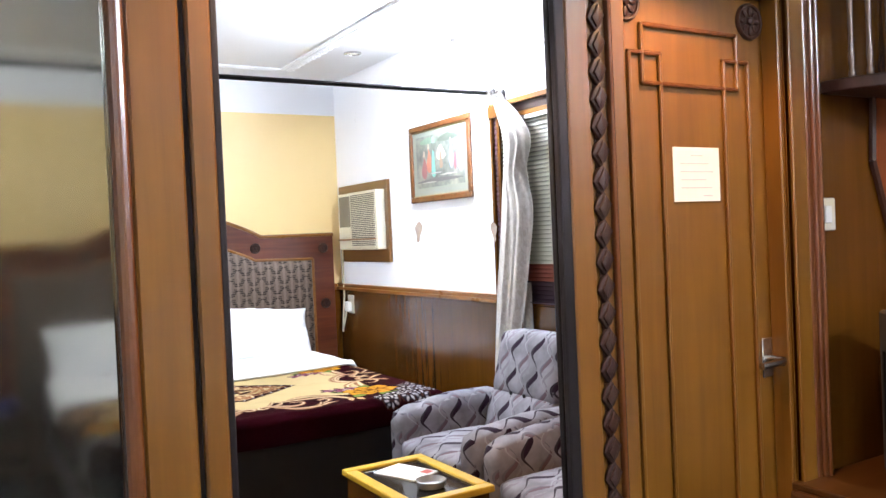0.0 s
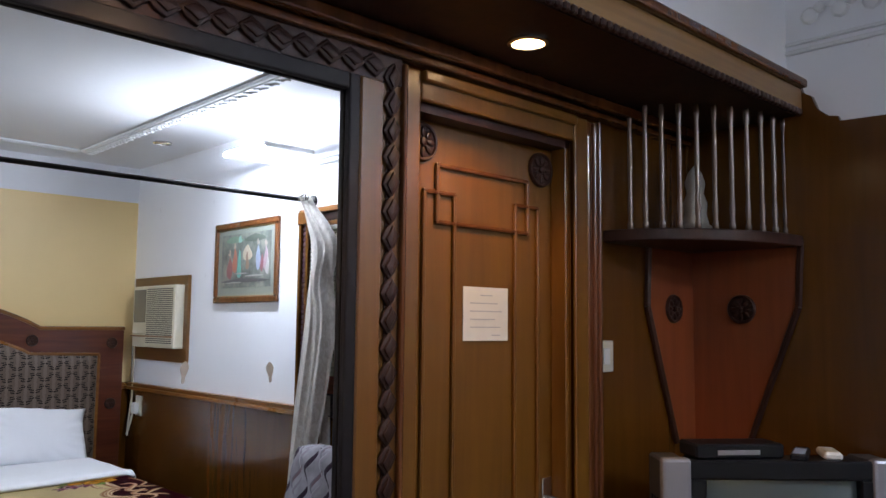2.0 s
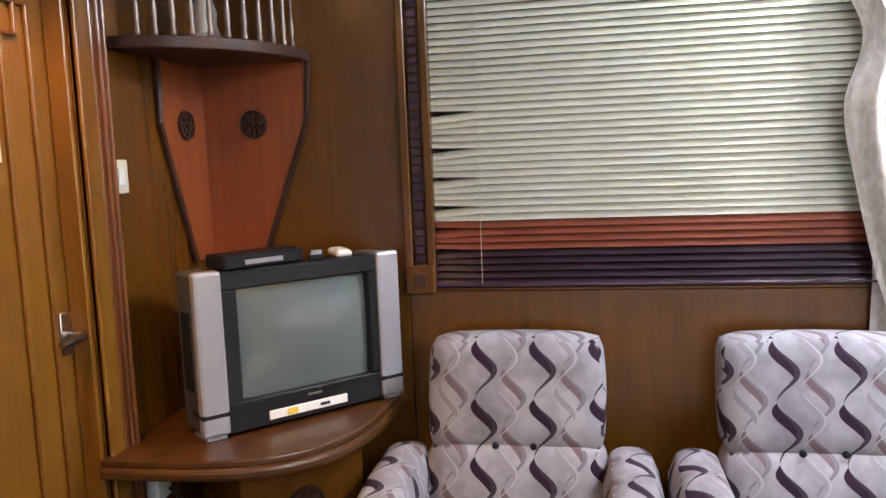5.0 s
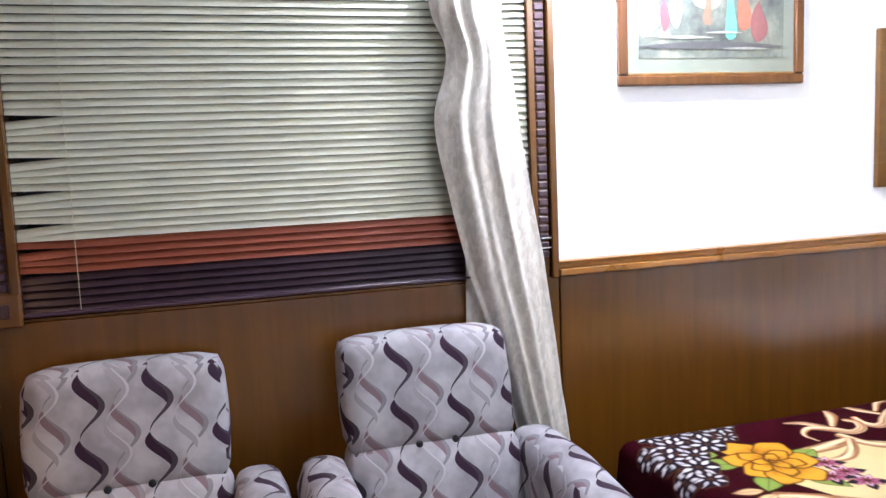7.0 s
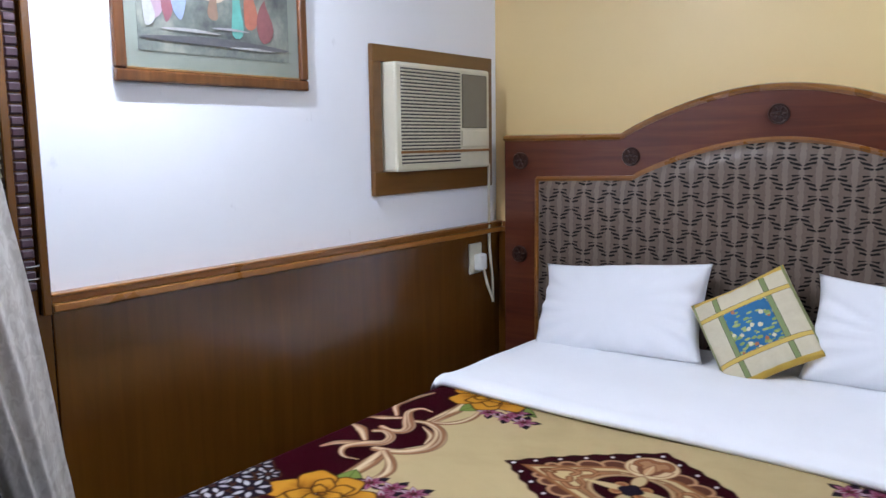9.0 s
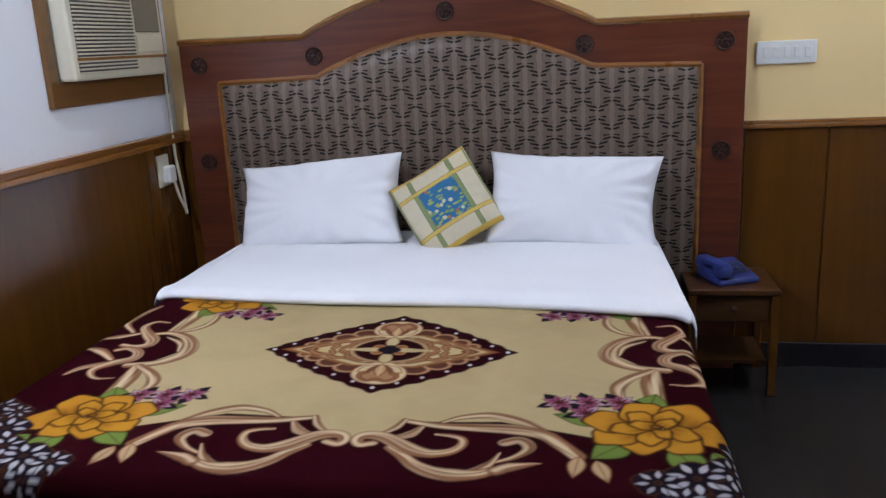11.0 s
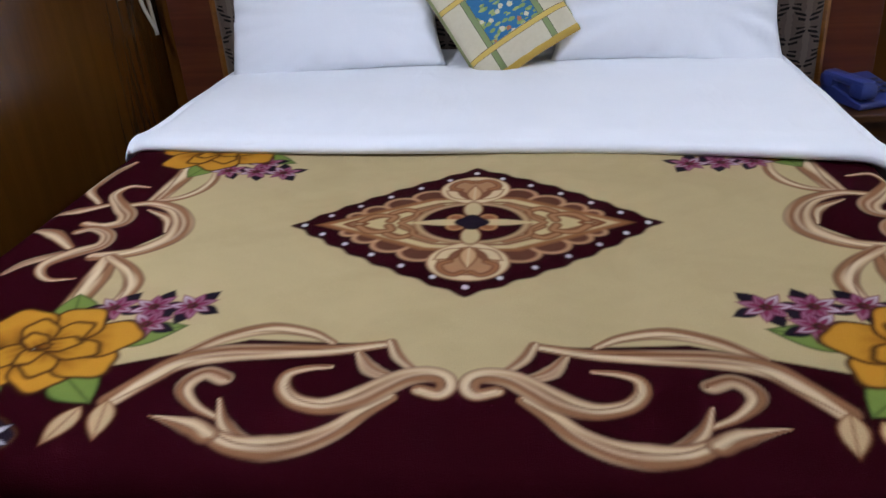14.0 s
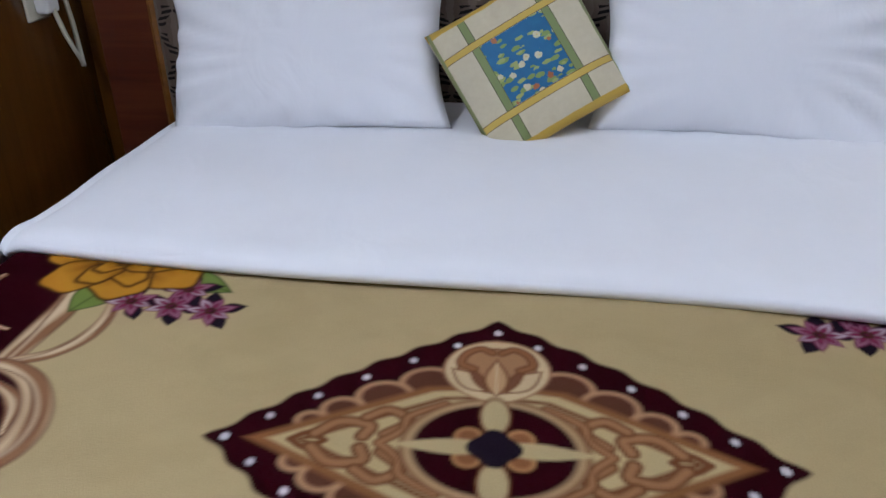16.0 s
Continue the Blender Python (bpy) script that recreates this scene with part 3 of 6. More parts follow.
def slat_mesh(bends, mat):
    """A bowed slat; bends lifts the free end beyond the cord by so many metres."""
    bm = bmesh.new()
    ys = [FY0 + 0.004, -0.35, 0.0, 0.35, 0.553, 0.566, 0.62, FY1 - 0.006]
    rows = []
    for y in ys:
        k = max(0.0, (y - 0.560) / (FY1 - 0.566))
        wav = 0.0012 * math.sin(y * 9)
        rows.append([bm.verts.new((x + 0.006 * k, y, z + wav + bends * k)) for x, z in ((0.0085, 0.0102), (0.0030, 0.0082), (-0.0018, 0.0), (-0.0058, -0.0102))])
    for a, b in zip(rows, rows[1:]):
        for i in range(3):
            bm.faces.new((a[i], a[i + 1], b[i + 1], b[i]))
    bmesh.ops.solidify(bm, geom=list(bm.faces), thickness=0.0012)
    me = bpy.data.meshes.new("slat")
    bm.to_mesh(me)
    bm.free()
    me.materials.append(mat)
    me.polygons.foreach_set("use_smooth", [True] * len(me.polygons))
    me.set_sharp_from_angle(angle=radians(50))
    return me


slats = {}
BENT = {24: 0.004, 23: -0.011, 22: -0.006, 19: 0.003, 18: -0.011, 17: -0.005, 15: 0.003, 14: -0.010, 13: -0.004, 11: 0.004, 10: -0.011, 8: 0.003, 7: -0.008, 5: 0.003, 4: -0.006}
for i in range(43):
    mat = SLATPURPLE if i < 5 else SLATRED if i < 9 else SLATCREAM
    key = (mat.name, BENT.get(i, 0.0))
    if key not in slats:
        slats[key] = slat_mesh(key[1], mat)
    piece("slat", slats[key], blind, (0, 0, 0.014 + i * PITCH))
part("head_rail", boxes((-0.016, 0.016, FY0 + 0.003, FY1 - 0.003, 0.893, 0.917), bevel=0.003), WHITEPLASTIC, blind, "white head rail")
part("bottom_rail", boxes((-0.012, 0.010, FY0 + 0.004, FY1 - 0.006, -0.002, 0.009), bevel=0.003), SLATPURPLE, blind)
for y in (0.560,):
    part("ladder_cord", boxes((-0.0088, -0.0080, y - 0.0007, y + 0.0007, 0.0, 0.9)), CREAM, blind)

# ---- curtain rod and curtain ----
rod = thing("curtain_rod", "thin black curtain rod spanning the room", "curtain rod", (XE, -1.05, 2.055))
part("rod", sweep([(XW - XE, 0, 0), (-0.02, 0, 0)], 0.011, 8), BLACKWOOD, rod)
part("bracket", lathe([(0.03, 0), (0.03, 0.008), (0.015, 0.02)], pose(0, 0, 0, 0, -90, 0), 14), BLACKWOOD, rod)
cm = Mat("curtain_fabric", 0.7)
cm.b.inputs["Specular IOR Level"].default_value = 0.2
cv = cm.coords((1, 1, 1))
cn = cm.noise(60, 3, cm.coords((1, 1, 0.5)), 0.5, 0.8)
cm.base(cm.mix(cm.ramp(cn, [(0.42, (0, 0, 0)), (0.58, (1, 1, 1))]), (0.44, 0.41, 0.37), (0.54, 0.515, 0.475)))
cm.bump(cm.m("ADD", cm.m("MULTIPLY", cm.noise(10, 2, cm.coords((1, 2.0, 0.25)), 0.5, 0.4), 0.5), cm.m("ADD", cm.m("MULTIPLY", cn, 0.16), cm.m("MULTIPLY", cm.noise(420, 2, cv), 0.05))), 0.45, 0.010)


def curve(stops, z):
    for (a, p), (b, q) in zip(stops, stops[1:]):
        if a >= z >= b:
            i = stops.index((a, p))
            k = (a - z) / (a - b)
            before, after = stops[max(i - 1, 0)][1], stops[min(i + 2, len(stops) - 1)][1]
            return 0.5 * (2 * p + (q - before) * k + (2 * before - 5 * p + 4 * q - after) * k * k + (3 * p - before - 3 * q + after) * k ** 3)
    return stops[-1][1]


LEFT = [(2.06, -0.965), (1.90, -0.80), (1.79, -0.73), (1.64, -0.778), (1.47, -0.732), (1.25, -0.766), (1.02, -0.818), (0.88, -0.866), (0.65, -0.925), (0.46, -0.972), (0.1, -1.02)]
RIGHT = [(2.06, -1.035), (1.79, -0.945), (1.56, -0.975), (1.32, -1.008), (1.05, -1.055), (0.63, -1.105), (0.46, -1.13), (0.1, -1.16)]
bm = bmesh.new()
rows = []
for i in range(91):
    z = 2.06 - i * 1.94 / 90
    l, r = curve(LEFT, z), curve(RIGHT, z)
    row = []
    for j in range(85):
        s = j / 84
        y = l + (r - l) * (s + 0.012 * math.sin(s * 23 + z * 1.3))
        fold = math.sin(s * 15.0 + 0.5 * z + 0.6) * 0.55 + math.sin(s * 7.5 - 0.7 * z + 2.2) * 0.35 + math.sin(s * 31 - 2.2 * z + 1.5 * math.sin(z * 2.1)) * 0.30
        amp = 0.011 + 0.006 * max(0, (1.9 - z))
        crease = 0.016 * math.exp(-((z - 1.62 - 0.5 * s) / 0.035) ** 2) * math.exp(-((s - 0.12) / 0.16) ** 2)
        x = 2.362 - 0.030 * math.sin(math.pi * s) + amp * fold * (0.35 + 0.65 * math.sin(math.pi * min(1.0, s + 0.12))) + crease
        row.append(bm.verts.new((min(x, 2.393), y, z)))
    rows.append(row)
for a, b in zip(rows, rows[1:]):
    for j in range(84):
        bm.faces.new((a[j], b[j], b[j + 1], a[j + 1]))
curtain = thing("curtain", "pale silver patterned curtain gathered beside the window", "curtain")
part("cloth", bm, cm.mat, curtain, smooth="all")
bm = bmesh.new()
rows = []
for i in range(40):
    z = 1.10 - i * 0.98 / 39
    rows.append([bm.verts.new((2.398 + 0.010 * math.sin(j * 0.9 + z), -0.815 - 0.012 * j + 0.01 * math.sin(z * 4), z)) for j in range(8)])
for a, b in zip(rows, rows[1:]):
    for j in range(7):
        bm.faces.new((a[j], b[j], b[j + 1], a[j + 1]))
part("back_fold", bm, cm.mat, curtain, smooth="all")
for i in range(5):
    part("ring", lathe([(0.015, -0.003), (0.019, 0), (0.015, 0.003)], pose(2.33, -0.95 - 0.018 * i, 2.055, 90, 0, 90 + 8 * i), 14, False), STEEL, curtain)

# ---- tube light on the east wall, and an unseen fill tube added on the ceiling ----
for name, at, tip, ln, power in (("tube_light", TUBE_E, 0, 0.38, 900.0), ("tube_light", FILL_TUBE_C, 90, 1.2, 158.0)):
    tl = thing(name, "white fluorescent tube lamp in its holders; the ceiling one is added fill", "tube light", at, 0, group="tube lamps")
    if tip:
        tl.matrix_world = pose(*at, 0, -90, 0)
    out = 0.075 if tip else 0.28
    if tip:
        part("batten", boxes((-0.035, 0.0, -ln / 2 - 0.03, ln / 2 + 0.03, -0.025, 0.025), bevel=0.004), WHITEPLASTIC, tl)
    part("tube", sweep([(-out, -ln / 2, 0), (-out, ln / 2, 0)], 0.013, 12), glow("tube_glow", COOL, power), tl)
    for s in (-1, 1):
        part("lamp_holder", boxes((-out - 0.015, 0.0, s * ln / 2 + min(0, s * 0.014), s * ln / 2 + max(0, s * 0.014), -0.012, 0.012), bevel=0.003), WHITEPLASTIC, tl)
dl = thing("ceiling_spot", "unlit recessed lamp in the white ceiling", "downlight", (2.17, -2.24, ZC))
part("ring", lathe([(0.055, 0.0), (0.055, -0.007), (0.044, -0.010), (0.042, 0.0)], None, 24, False), STEEL, dl, "", True)
part("lens", lathe([(0.042, -0.001), (0.03, -0.002), (0.002, -0.003)], None, 20), CREAM, dl)

# ---- painting ----
pt = thing("framed_painting", "wood framed painting with coloured patches under glass", "painting", (XE, -1.687, 1.55))
PW, PH = 0.342, 0.46
for r in ((-PW, PW, 0.0, 0.034), (-PW, PW, PH - 0.034, PH)):
    part("frame_rail", boxes((-0.020, -0.001, *r), bevel=0.006, seg=2), TRIMWOOD, pt)
for r in ((-PW, -PW + 0.034), (PW - 0.034, PW)):
    part("frame_stile", boxes((-0.020, -0.001, *r, 0.034, PH - 0.034), bevel=0.006, seg=2), TRIMWOOD, pt)
for r in ((-PW + 0.034, PW - 0.034, 0.034, 0.040), (-PW + 0.034, PW - 0.034, PH - 0.040, PH - 0.034)):
    part("gilt_slip", boxes((-0.014, -0.002, *r), bevel=0.001), GOLDWOOD, pt)
pm = Mat("painted_cloth", 0.35, 0, 0.5)
pv = pm.coords((1, 1, 1))
pm.base(pm.ramp(pm.noise(9, 4, pv, 0.65), [(0.3, (0.05, 0.06, 0.065)), (0.5, (0.13, 0.15, 0.135)), (0.72, (0.26, 0.27, 0.225))]))
part("border", boxes((-0.008, -0.001, -PW + 0.034, PW - 0.034, 0.034, PH - 0.034)), plain("grey_green_mount", (0.23, 0.26, 0.225), 0.35, 0, 0.5, 0.3, 14), pt)
part("picture", boxes((-0.0095, -0.0082, -PW + 0.075, PW - 0.075, 0.085, PH - 0.07)), pm.mat, pt)
PATCHES = [(0.215, 0.24, 0.022, 0.070, (0.50, 0.34, 0.42)), (0.175, 0.22, 0.014, 0.055, (0.30, 0.07, 0.10)), (0.135, 0.25, 0.020, 0.075, (0.34, 0.44, 0.66)), (0.02, 0.28, 0.045, 0.045, (0.62, 0.52, 0.38)),
           (0.02, 0.235, 0.016, 0.05, (0.30, 0.17, 0.10)), (-0.065, 0.22, 0.020, 0.080, (0.12, 0.50, 0.42)), (-0.115, 0.24, 0.024, 0.070, (0.50, 0.13, 0.06)), (-0.17, 0.20, 0.028, 0.065, (0.28, 0.06, 0.07)),
           (0.10, 0.36, 0.10, 0.022, (0.06, 0.10, 0.07)), (-0.12, 0.36, 0.09, 0.020, (0.16, 0.30, 0.20)), (-0.06, 0.36, 0.02, 0.02, (0.30, 0.62, 0.55)), (0.0, 0.125, 0.24, 0.012, (0.06, 0.065, 0.08)), (0.10, 0.150, 0.09, 0.005, (0.45, 0.46, 0.44)), (-0.12, 0.115, 0.08, 0.004, (0.42, 0.44, 0.42)), (-0.04, 0.165, 0.06, 0.004, (0.40, 0.40, 0.42)), (0.215, 0.325, 0.012, 0.018, (0.50, 0.42, 0.36)), (0.135, 0.335, 0.011, 0.016, (0.46, 0.40, 0.36)), (-0.115, 0.325, 0.011, 0.016, (0.50, 0.40, 0.33)), (-0.17, 0.285, 0.012, 0.018, (0.46, 0.38, 0.30)), (0.235, 0.20, 0.016, 0.05, (0.55, 0.56, 0.54))]
for k, (py, pz, ra, rb, col) in enumerate(PATCHES):
    poly = [(py + ra * math.cos(a) * (1 - 0.55 * math.sin(a)) + 0.004 * math.sin(3 * a + k), pz + rb * math.sin(a)) for a in [i * math.tau / 18 for i in range(18)]]
    part("colour_patch", prism(poly, -0.0006, "x", -0.0098 - 0.00012 * k), plain("pigment", tuple(0.72 * c + 0.05 for c in col), 0.4, 0, 0.4, 0.5, 50), pt)

# ---- air conditioner ----
AC0 = -2.74
SURROUND = wood("brown_stained_board", (0.10, 0.042, 0.008), (0.135, 0.060, 0.012), (0.17, 0.078, 0.017), rough=0.3, grain="y")
surround = thing("ac_surround", "flat brown wood surround of the air conditioner", "wood frame", (XE, AC0, 1.185))
for r in ((-0.375, 0.40, 0.005, 0.09), (-0.375, 0.40, 0.485, 0.545), (-0.375, -0.278, 0.09, 0.485), (0.355, 0.40, 0.09, 0.485)):
    part("board", boxes((-0.022, 0.0, *r), bevel=0.002), SURROUND, surround)
acu = thing("air_conditioner", "cream window air conditioner with a louvred grille", "air conditioner", (XE, AC0, 1.275))
part("body", boxes((-0.075, 0.0, -0.275, 0.340, 0.0, 0.395), bevel=0.010, seg=2), CREAM, acu)
# dark sheet on the body, its colour stands for shade between the louvres
part("grille_shade_sheet", boxes((-0.0765, -0.074, -0.058, 0.312, 0.025, 0.375)), plain("grille_shade", (0.05, 0.045, 0.05), 0.6), acu)
lv = bmesh.new()
box(lv, -0.083, -0.074, -0.058, 0.312, 0.0, 0.0062, bevel=0.001)
lv_mesh = bpy.data.meshes.new("louvre")
lv.to_mesh(lv_mesh)
lv.free()
lv_mesh.materials.append(CREAM)
for i in range(28):
    piece("louvre", lv_mesh, acu, (0, 0, 0.022 + i * 0.0126))
part("control_door", boxes((-0.079, -0.074, -0.250, -0.072, 0.160, 0.372), bevel=0.003), plain("smoked_panel", (0.18, 0.165, 0.13), 0.25), acu, "smoked brown control cover")
part("control_frame", boxes((-0.080, -0.074, -0.255, -0.066, 0.085, 0.150), bevel=0.003), CREAM, acu)
part("trim_strip", boxes((-0.0845, -0.074, -0.272, 0.316, 0.066, 0.076), bevel=0.001), WOOD_H, acu, "thin brown strip")
sk = thing("wall_socket", "cream power socket with a plug and hanging cord", "socket", (XE - 0.018, -2.975, 0.885))
part("plate", boxes((-0.010, 0, -0.045, 0.045, -0.065, 0.065), bevel=0.004, seg=2), CREAM, sk)
part("plug", boxes((-0.045, -0.010, -0.035, 0.02, -0.05, 0.02), bevel=0.008, seg=2), WHITEPLASTIC, sk)
cord = [(-0.04, -0.01, -0.04), (-0.045, -0.03, -0.11), (-0.05, -0.07, -0.19), (-0.04, -0.085, -0.20), (-0.03, -0.095, -0.10), (-0.012, -0.10, 0.05), (-0.012, -0.10, 0.40)]
part("cord", sweep(cord, 0.006, 6), CREAM, sk)

# ---- bed ----
BX0, BX1, BY1, BZ = 0.43, 2.08, -1.135, 0.58
bed = thing("double_bed", "wide double bed with a mahogany arched headboard", "bed", (1.255, -2.1, 0.0))
O = Vector((1.255, -2.1, 0.0))


def loc(bm):
    bmesh.ops.transform(bm, matrix=Matrix.Translation(-O), verts=list(bm.verts))
    return bm


BEDBOX = plain("black_lacquered_box", (0.011, 0.008, 0.008), 0.5)
base = part("bed_base", loc(boxes((0.44, 2.07, -3.09, -1.165, 0.08, 0.46), bevel=0.01)), BEDBOX, bed, "black lacquered bed box")
for lx in (0.52, 2.0):
    for ly in (-3.03, -1.22):
        part("leg", loc(boxes((lx - 0.035, lx + 0.035, ly - 0.035, ly + 0.035, 0, 0.08))), DARKWOOD, bed)
part("mattress", loc(boxes((0.46, 2.055, -3.06, -1.18, 0.461, 0.555), bevel=0.03, seg=3)), plain("mattress_ticking", (0.6, 0.6, 0.62), 0.8), bed)
hx0, hx1 = 0.111, 2.356
outer = [(hx0, 0.0), (hx0, 1.385)] + [(0.66, 1.385)] + arch(0.672, 1.81, 1.392, 0.158, 28, 0.9) + [(1.82, 1.385), (hx1, 1.385), (hx1, 0.0)]
hboard = part("headboard", loc(prism(outer, 0.060, "y", YS + 0.002, 0.003)), MAHOGANY, bed, "red-brown arched headboard")
cap = [(hx0, 1.385), (0.66, 1.385)] + arch(0.672, 1.81, 1.392, 0.158, 28, 0.9) + [(1.82, 1.385), (hx1, 1.385)]
capbm = bmesh.new()
for (a, b), (c, d) in zip(cap, cap[1:]):
    merge(capbm, sweep([(a - 0.001, -3.13, b + 0.006), (c + 0.001, -3.13, d + 0.006)], 0.024, 8, 0.6))
part("cap_moulding", loc(capbm), WOOD_X, hboard, "light varnished moulding along the top")
inner = [(0.274, 0.35), (0.274, 1.222)] + [(0.672, 1.232)] + arch(0.69, 1.755, 1.240, 0.135, 28, 0.9) + [(1.765, 1.232), (2.192, 1.222), (2.192, 0.35)]
hf = Mat("headboard_fabric", 0.45)
tc = hf.node("ShaderNodeTexCoord")
sx = hf.node("ShaderNodeSeparateXYZ")
hf.link(tc.outputs["Object"], sx.inputs[0])
hu, hv = hf.m("DIVIDE", sx.outputs["X"], 0.0545), hf.m("DIVIDE", sx.outputs["Z"], 0.070)
flip = hf.m("SUBTRACT", hf.m("MULTIPLY", hf.m("FLOORED_MODULO", hf.m("ADD", hf.m("FLOOR", hu), hf.m("FLOOR", hv)), 2.0), 2.0), 1.0)
jit = hf.m("MULTIPLY", hf.m("SUBTRACT", hf.noise(60, 2, hf.coords((1, 1, 1))), 0.5), 0.30)
fu = hf.m("MULTIPLY", hf.m("ADD", hf.m("SUBTRACT", hf.m("FRACT", hu), 0.5), jit), flip)
fv_ = hf.m("FRACT", hv)
sway = hf.m("MULTIPLY", hf.m("SINE", hf.m("MULTIPLY", fv_, math.tau)), 0.20)
near = hf.m("LESS_THAN", hf.m("ABSOLUTE", hf.m("SUBTRACT", fu, sway)), hf.m("ADD", 0.24, hf.m("MULTIPLY", jit, 0.9)))
dash = hf.m("LESS_THAN", hf.m("FRACT", hf.m("ADD", hf.m("MULTIPLY", fv_, 5.0), hf.m("MULTIPLY", fu, 0.9))), 0.54)
inrow = hf.m("MULTIPLY", hf.m("GREATER_THAN", fv_, 0.13), hf.m("LESS_THAN", fv_, 0.90))
slit = hf.m("MULTIPLY", hf.m("MULTIPLY", near, dash), inrow)
weave = hf.noise(260, 2, hf.coords((1, 1, 1)))
block = hf.m("MULTIPLY", hf.m("GREATER_THAN", hf.m("ABSOLUTE", fu), 0.33), 0.5)
lt = hf.mix(weave, (0.100, 0.071, 0.053), (0.140, 0.102, 0.079))
lt = hf.mix(block, lt, (0.21, 0.162, 0.128))
hf.base(hf.mix(slit, lt, (0.006, 0.004, 0.004)))
hf.rough(hf.m("ADD", 0.40, hf.m("MULTIPLY", slit, 0.4)))
hf.b.inputs["Specular IOR Level"].default_value = 0.28
hf.bump(slit, -0.3, 0.001)
tops = inner[1:-1]
ux_, uz_ = [p[0] for p in tops], [p[1] for p in tops]
pad = bmesh.new()
grid = []
for i in range(141):
    x = 0.274 + 1.918 * i / 140
    t_ = float(np.interp(x, ux_, uz_))
    col_ = []
    for j in range(71):
        z = t_ - (t_ - 0.35) * (j / 70) ** 1.35
        d = min(x - 0.274, 2.192 - x, t_ - z)
        col_.append(pad.verts.new((x, -3.117 + 0.034 * (1 - math.exp(-d / 0.030)), z)))
    grid.append(col_)
for a, b in zip(grid, grid[1:]):
    for j in range(70):
        pad.faces.new((a[j], a[j + 1], b[j + 1], b[j]))
bmesh.ops.recalc_face_normals(pad, faces=list(pad.faces))
if sum(f.normal.y for f in pad.faces) < 0:
    bmesh.ops.reverse_faces(pad, faces=list(pad.faces))
bmesh.ops.solidify(pad, geom=list(pad.faces), thickness=0.004)
part("upholstery", loc(pad), hf.mat, hboard, "padded dark brown woven satin", "all")
bead = bmesh.new()
for (a, b), (c, d) in zip(inner, inner[1:]):
    merge(bead, sweep([(a, -3.112, b), (c, -3.112, d)], 0.011, 6))
part("bead", loc(bead), WOOD_X, hboard)
for rx_, rz_ in ((2.275, 1.296), (2.280, 0.897), (1.777, 1.314), (1.236, 1.462), (0.703, 1.312), (0.192, 1.303), (0.192, 0.897)):
    rosette("rosette", hboard, Vector((rx_, -3.1175, rz_)) - O, 0.036, pose(0, 0, 0, 0, 0, 180), DARKWOOD, 6)

# printed blanket: a fine sheet over the mattress, its print drawn from curves


def spread(a, b, step):
    return list(np.linspace(a, b, max(2, int(round(abs(b - a) / step)) + 1)))


def drape(stops_top, hang, r):
    """Positions along an arc over the edge: (offset outwards, drop) per arc length."""
    out = []
    for q in stops_top:
        if q <= 0:
            out.append((q, 0.0))
        elif q < r * math.pi / 2:
            out.append((r * math.sin(q / r), r * (1 - math.cos(q / r))))
        else:
            e = q - r * math.pi / 2
            out.append((r + 0.05 * e, r + e))
    return out


R, HANG = 0.045, 0.20
S1 = spread(-HANG, -0.07, 0.02)[:-1] + spread(-0.07, 1.65 + 0.0, 0.0031)[:-1] + spread(1.65, 1.65 + HANG, 0.02)
T1 = spread(-0.43, 1.10 - 0.62, 0.02)[:-1] + spread(0.48, 1.55, 0.0031)[:-1] + spread(1.55, 1.69, 0.01)
xs = []
for q in S1:
    if q < 0.825:
        o, d = drape([R - q], HANG, R)[0]
        xs.append((BX0 + R - o, d))
    else:
        o, d = drape([q - 1.65 + R], HANG, R)[0]
        xs.append((BX1 - R + o, d))
ys = []
for q in T1:
    o, d = drape([q - 1.53], HANG, R)[0]
    ys.append((BY1 - R + o, d))
XX = np.array([p[0] for p in xs])[None, :].repeat(len(ys), 0)
DX = np.array([p[1] for p in xs])[None, :].repeat(len(ys), 0)
YY = np.array([p[0] for p in ys])[:, None].repeat(len(xs), 1)
DY = np.array([p[1] for p in ys])[:, None].repeat(len(xs), 1)
drop = np.maximum(DX, DY)
side = np.clip(drop / 0.3, 0, 1)
ZZ = BZ - drop + 0.0035 * np.sin(XX * 7.0 + 1.0) * np.sin(YY * 5.0) * (1 - side)
YY = YY + side * (DY > DX) * 0.012 * np.sin(XX * 17.0)
XX = XX + side * (DX >= DY) * 0.012 * np.sin(YY * 15.0)
ZZ = np.maximum(ZZ, 0.045)
S2 = np.array(S1)[None, :].repeat(len(T1), 0) + BX0
T2 = np.array(T1)[:, None].repeat(len(S1), 1) + BY1 - 1.53 - R
UU = S2 - (1.19 - 0.06 * (T2 + 1.8))
VV = T2 + 1.8 + 0.03 * UU + 0.10 * np.maximum(0, 0.012 - UU)
U, V = UU.ravel(), VV.ravel()
A = np.abs(U - 0.012)
MAROON, FIELD, BEIGE, BROWN = (0.0170, 0.0011, 0.0030), (0.425, 0.328, 0.165), (0.46, 0.315, 0.165), (0.135, 0.048, 0.018)
GOLD, OCHRE, GREEN, DEEPGREEN, PETAL, PLUM, NIGHT = (0.42, 0.190, 0.017), (0.125, 0.040, 0.005), (0.135, 0.185, 0.038), (0.035, 0.055, 0.012), (0.56, 0.53, 0.54), (0.13, 0.020, 0.050), (0.010, 0.006, 0.011)
C = np.tile(np.array(MAROON), (len(U), 1))


def ink_on(mask, col):
    """Lays col over the print; mask 0 to 1."""
    k = np.clip(mask, 0, 1)[:, None]
    C[:] = C * (1 - k) + np.array(col) * k


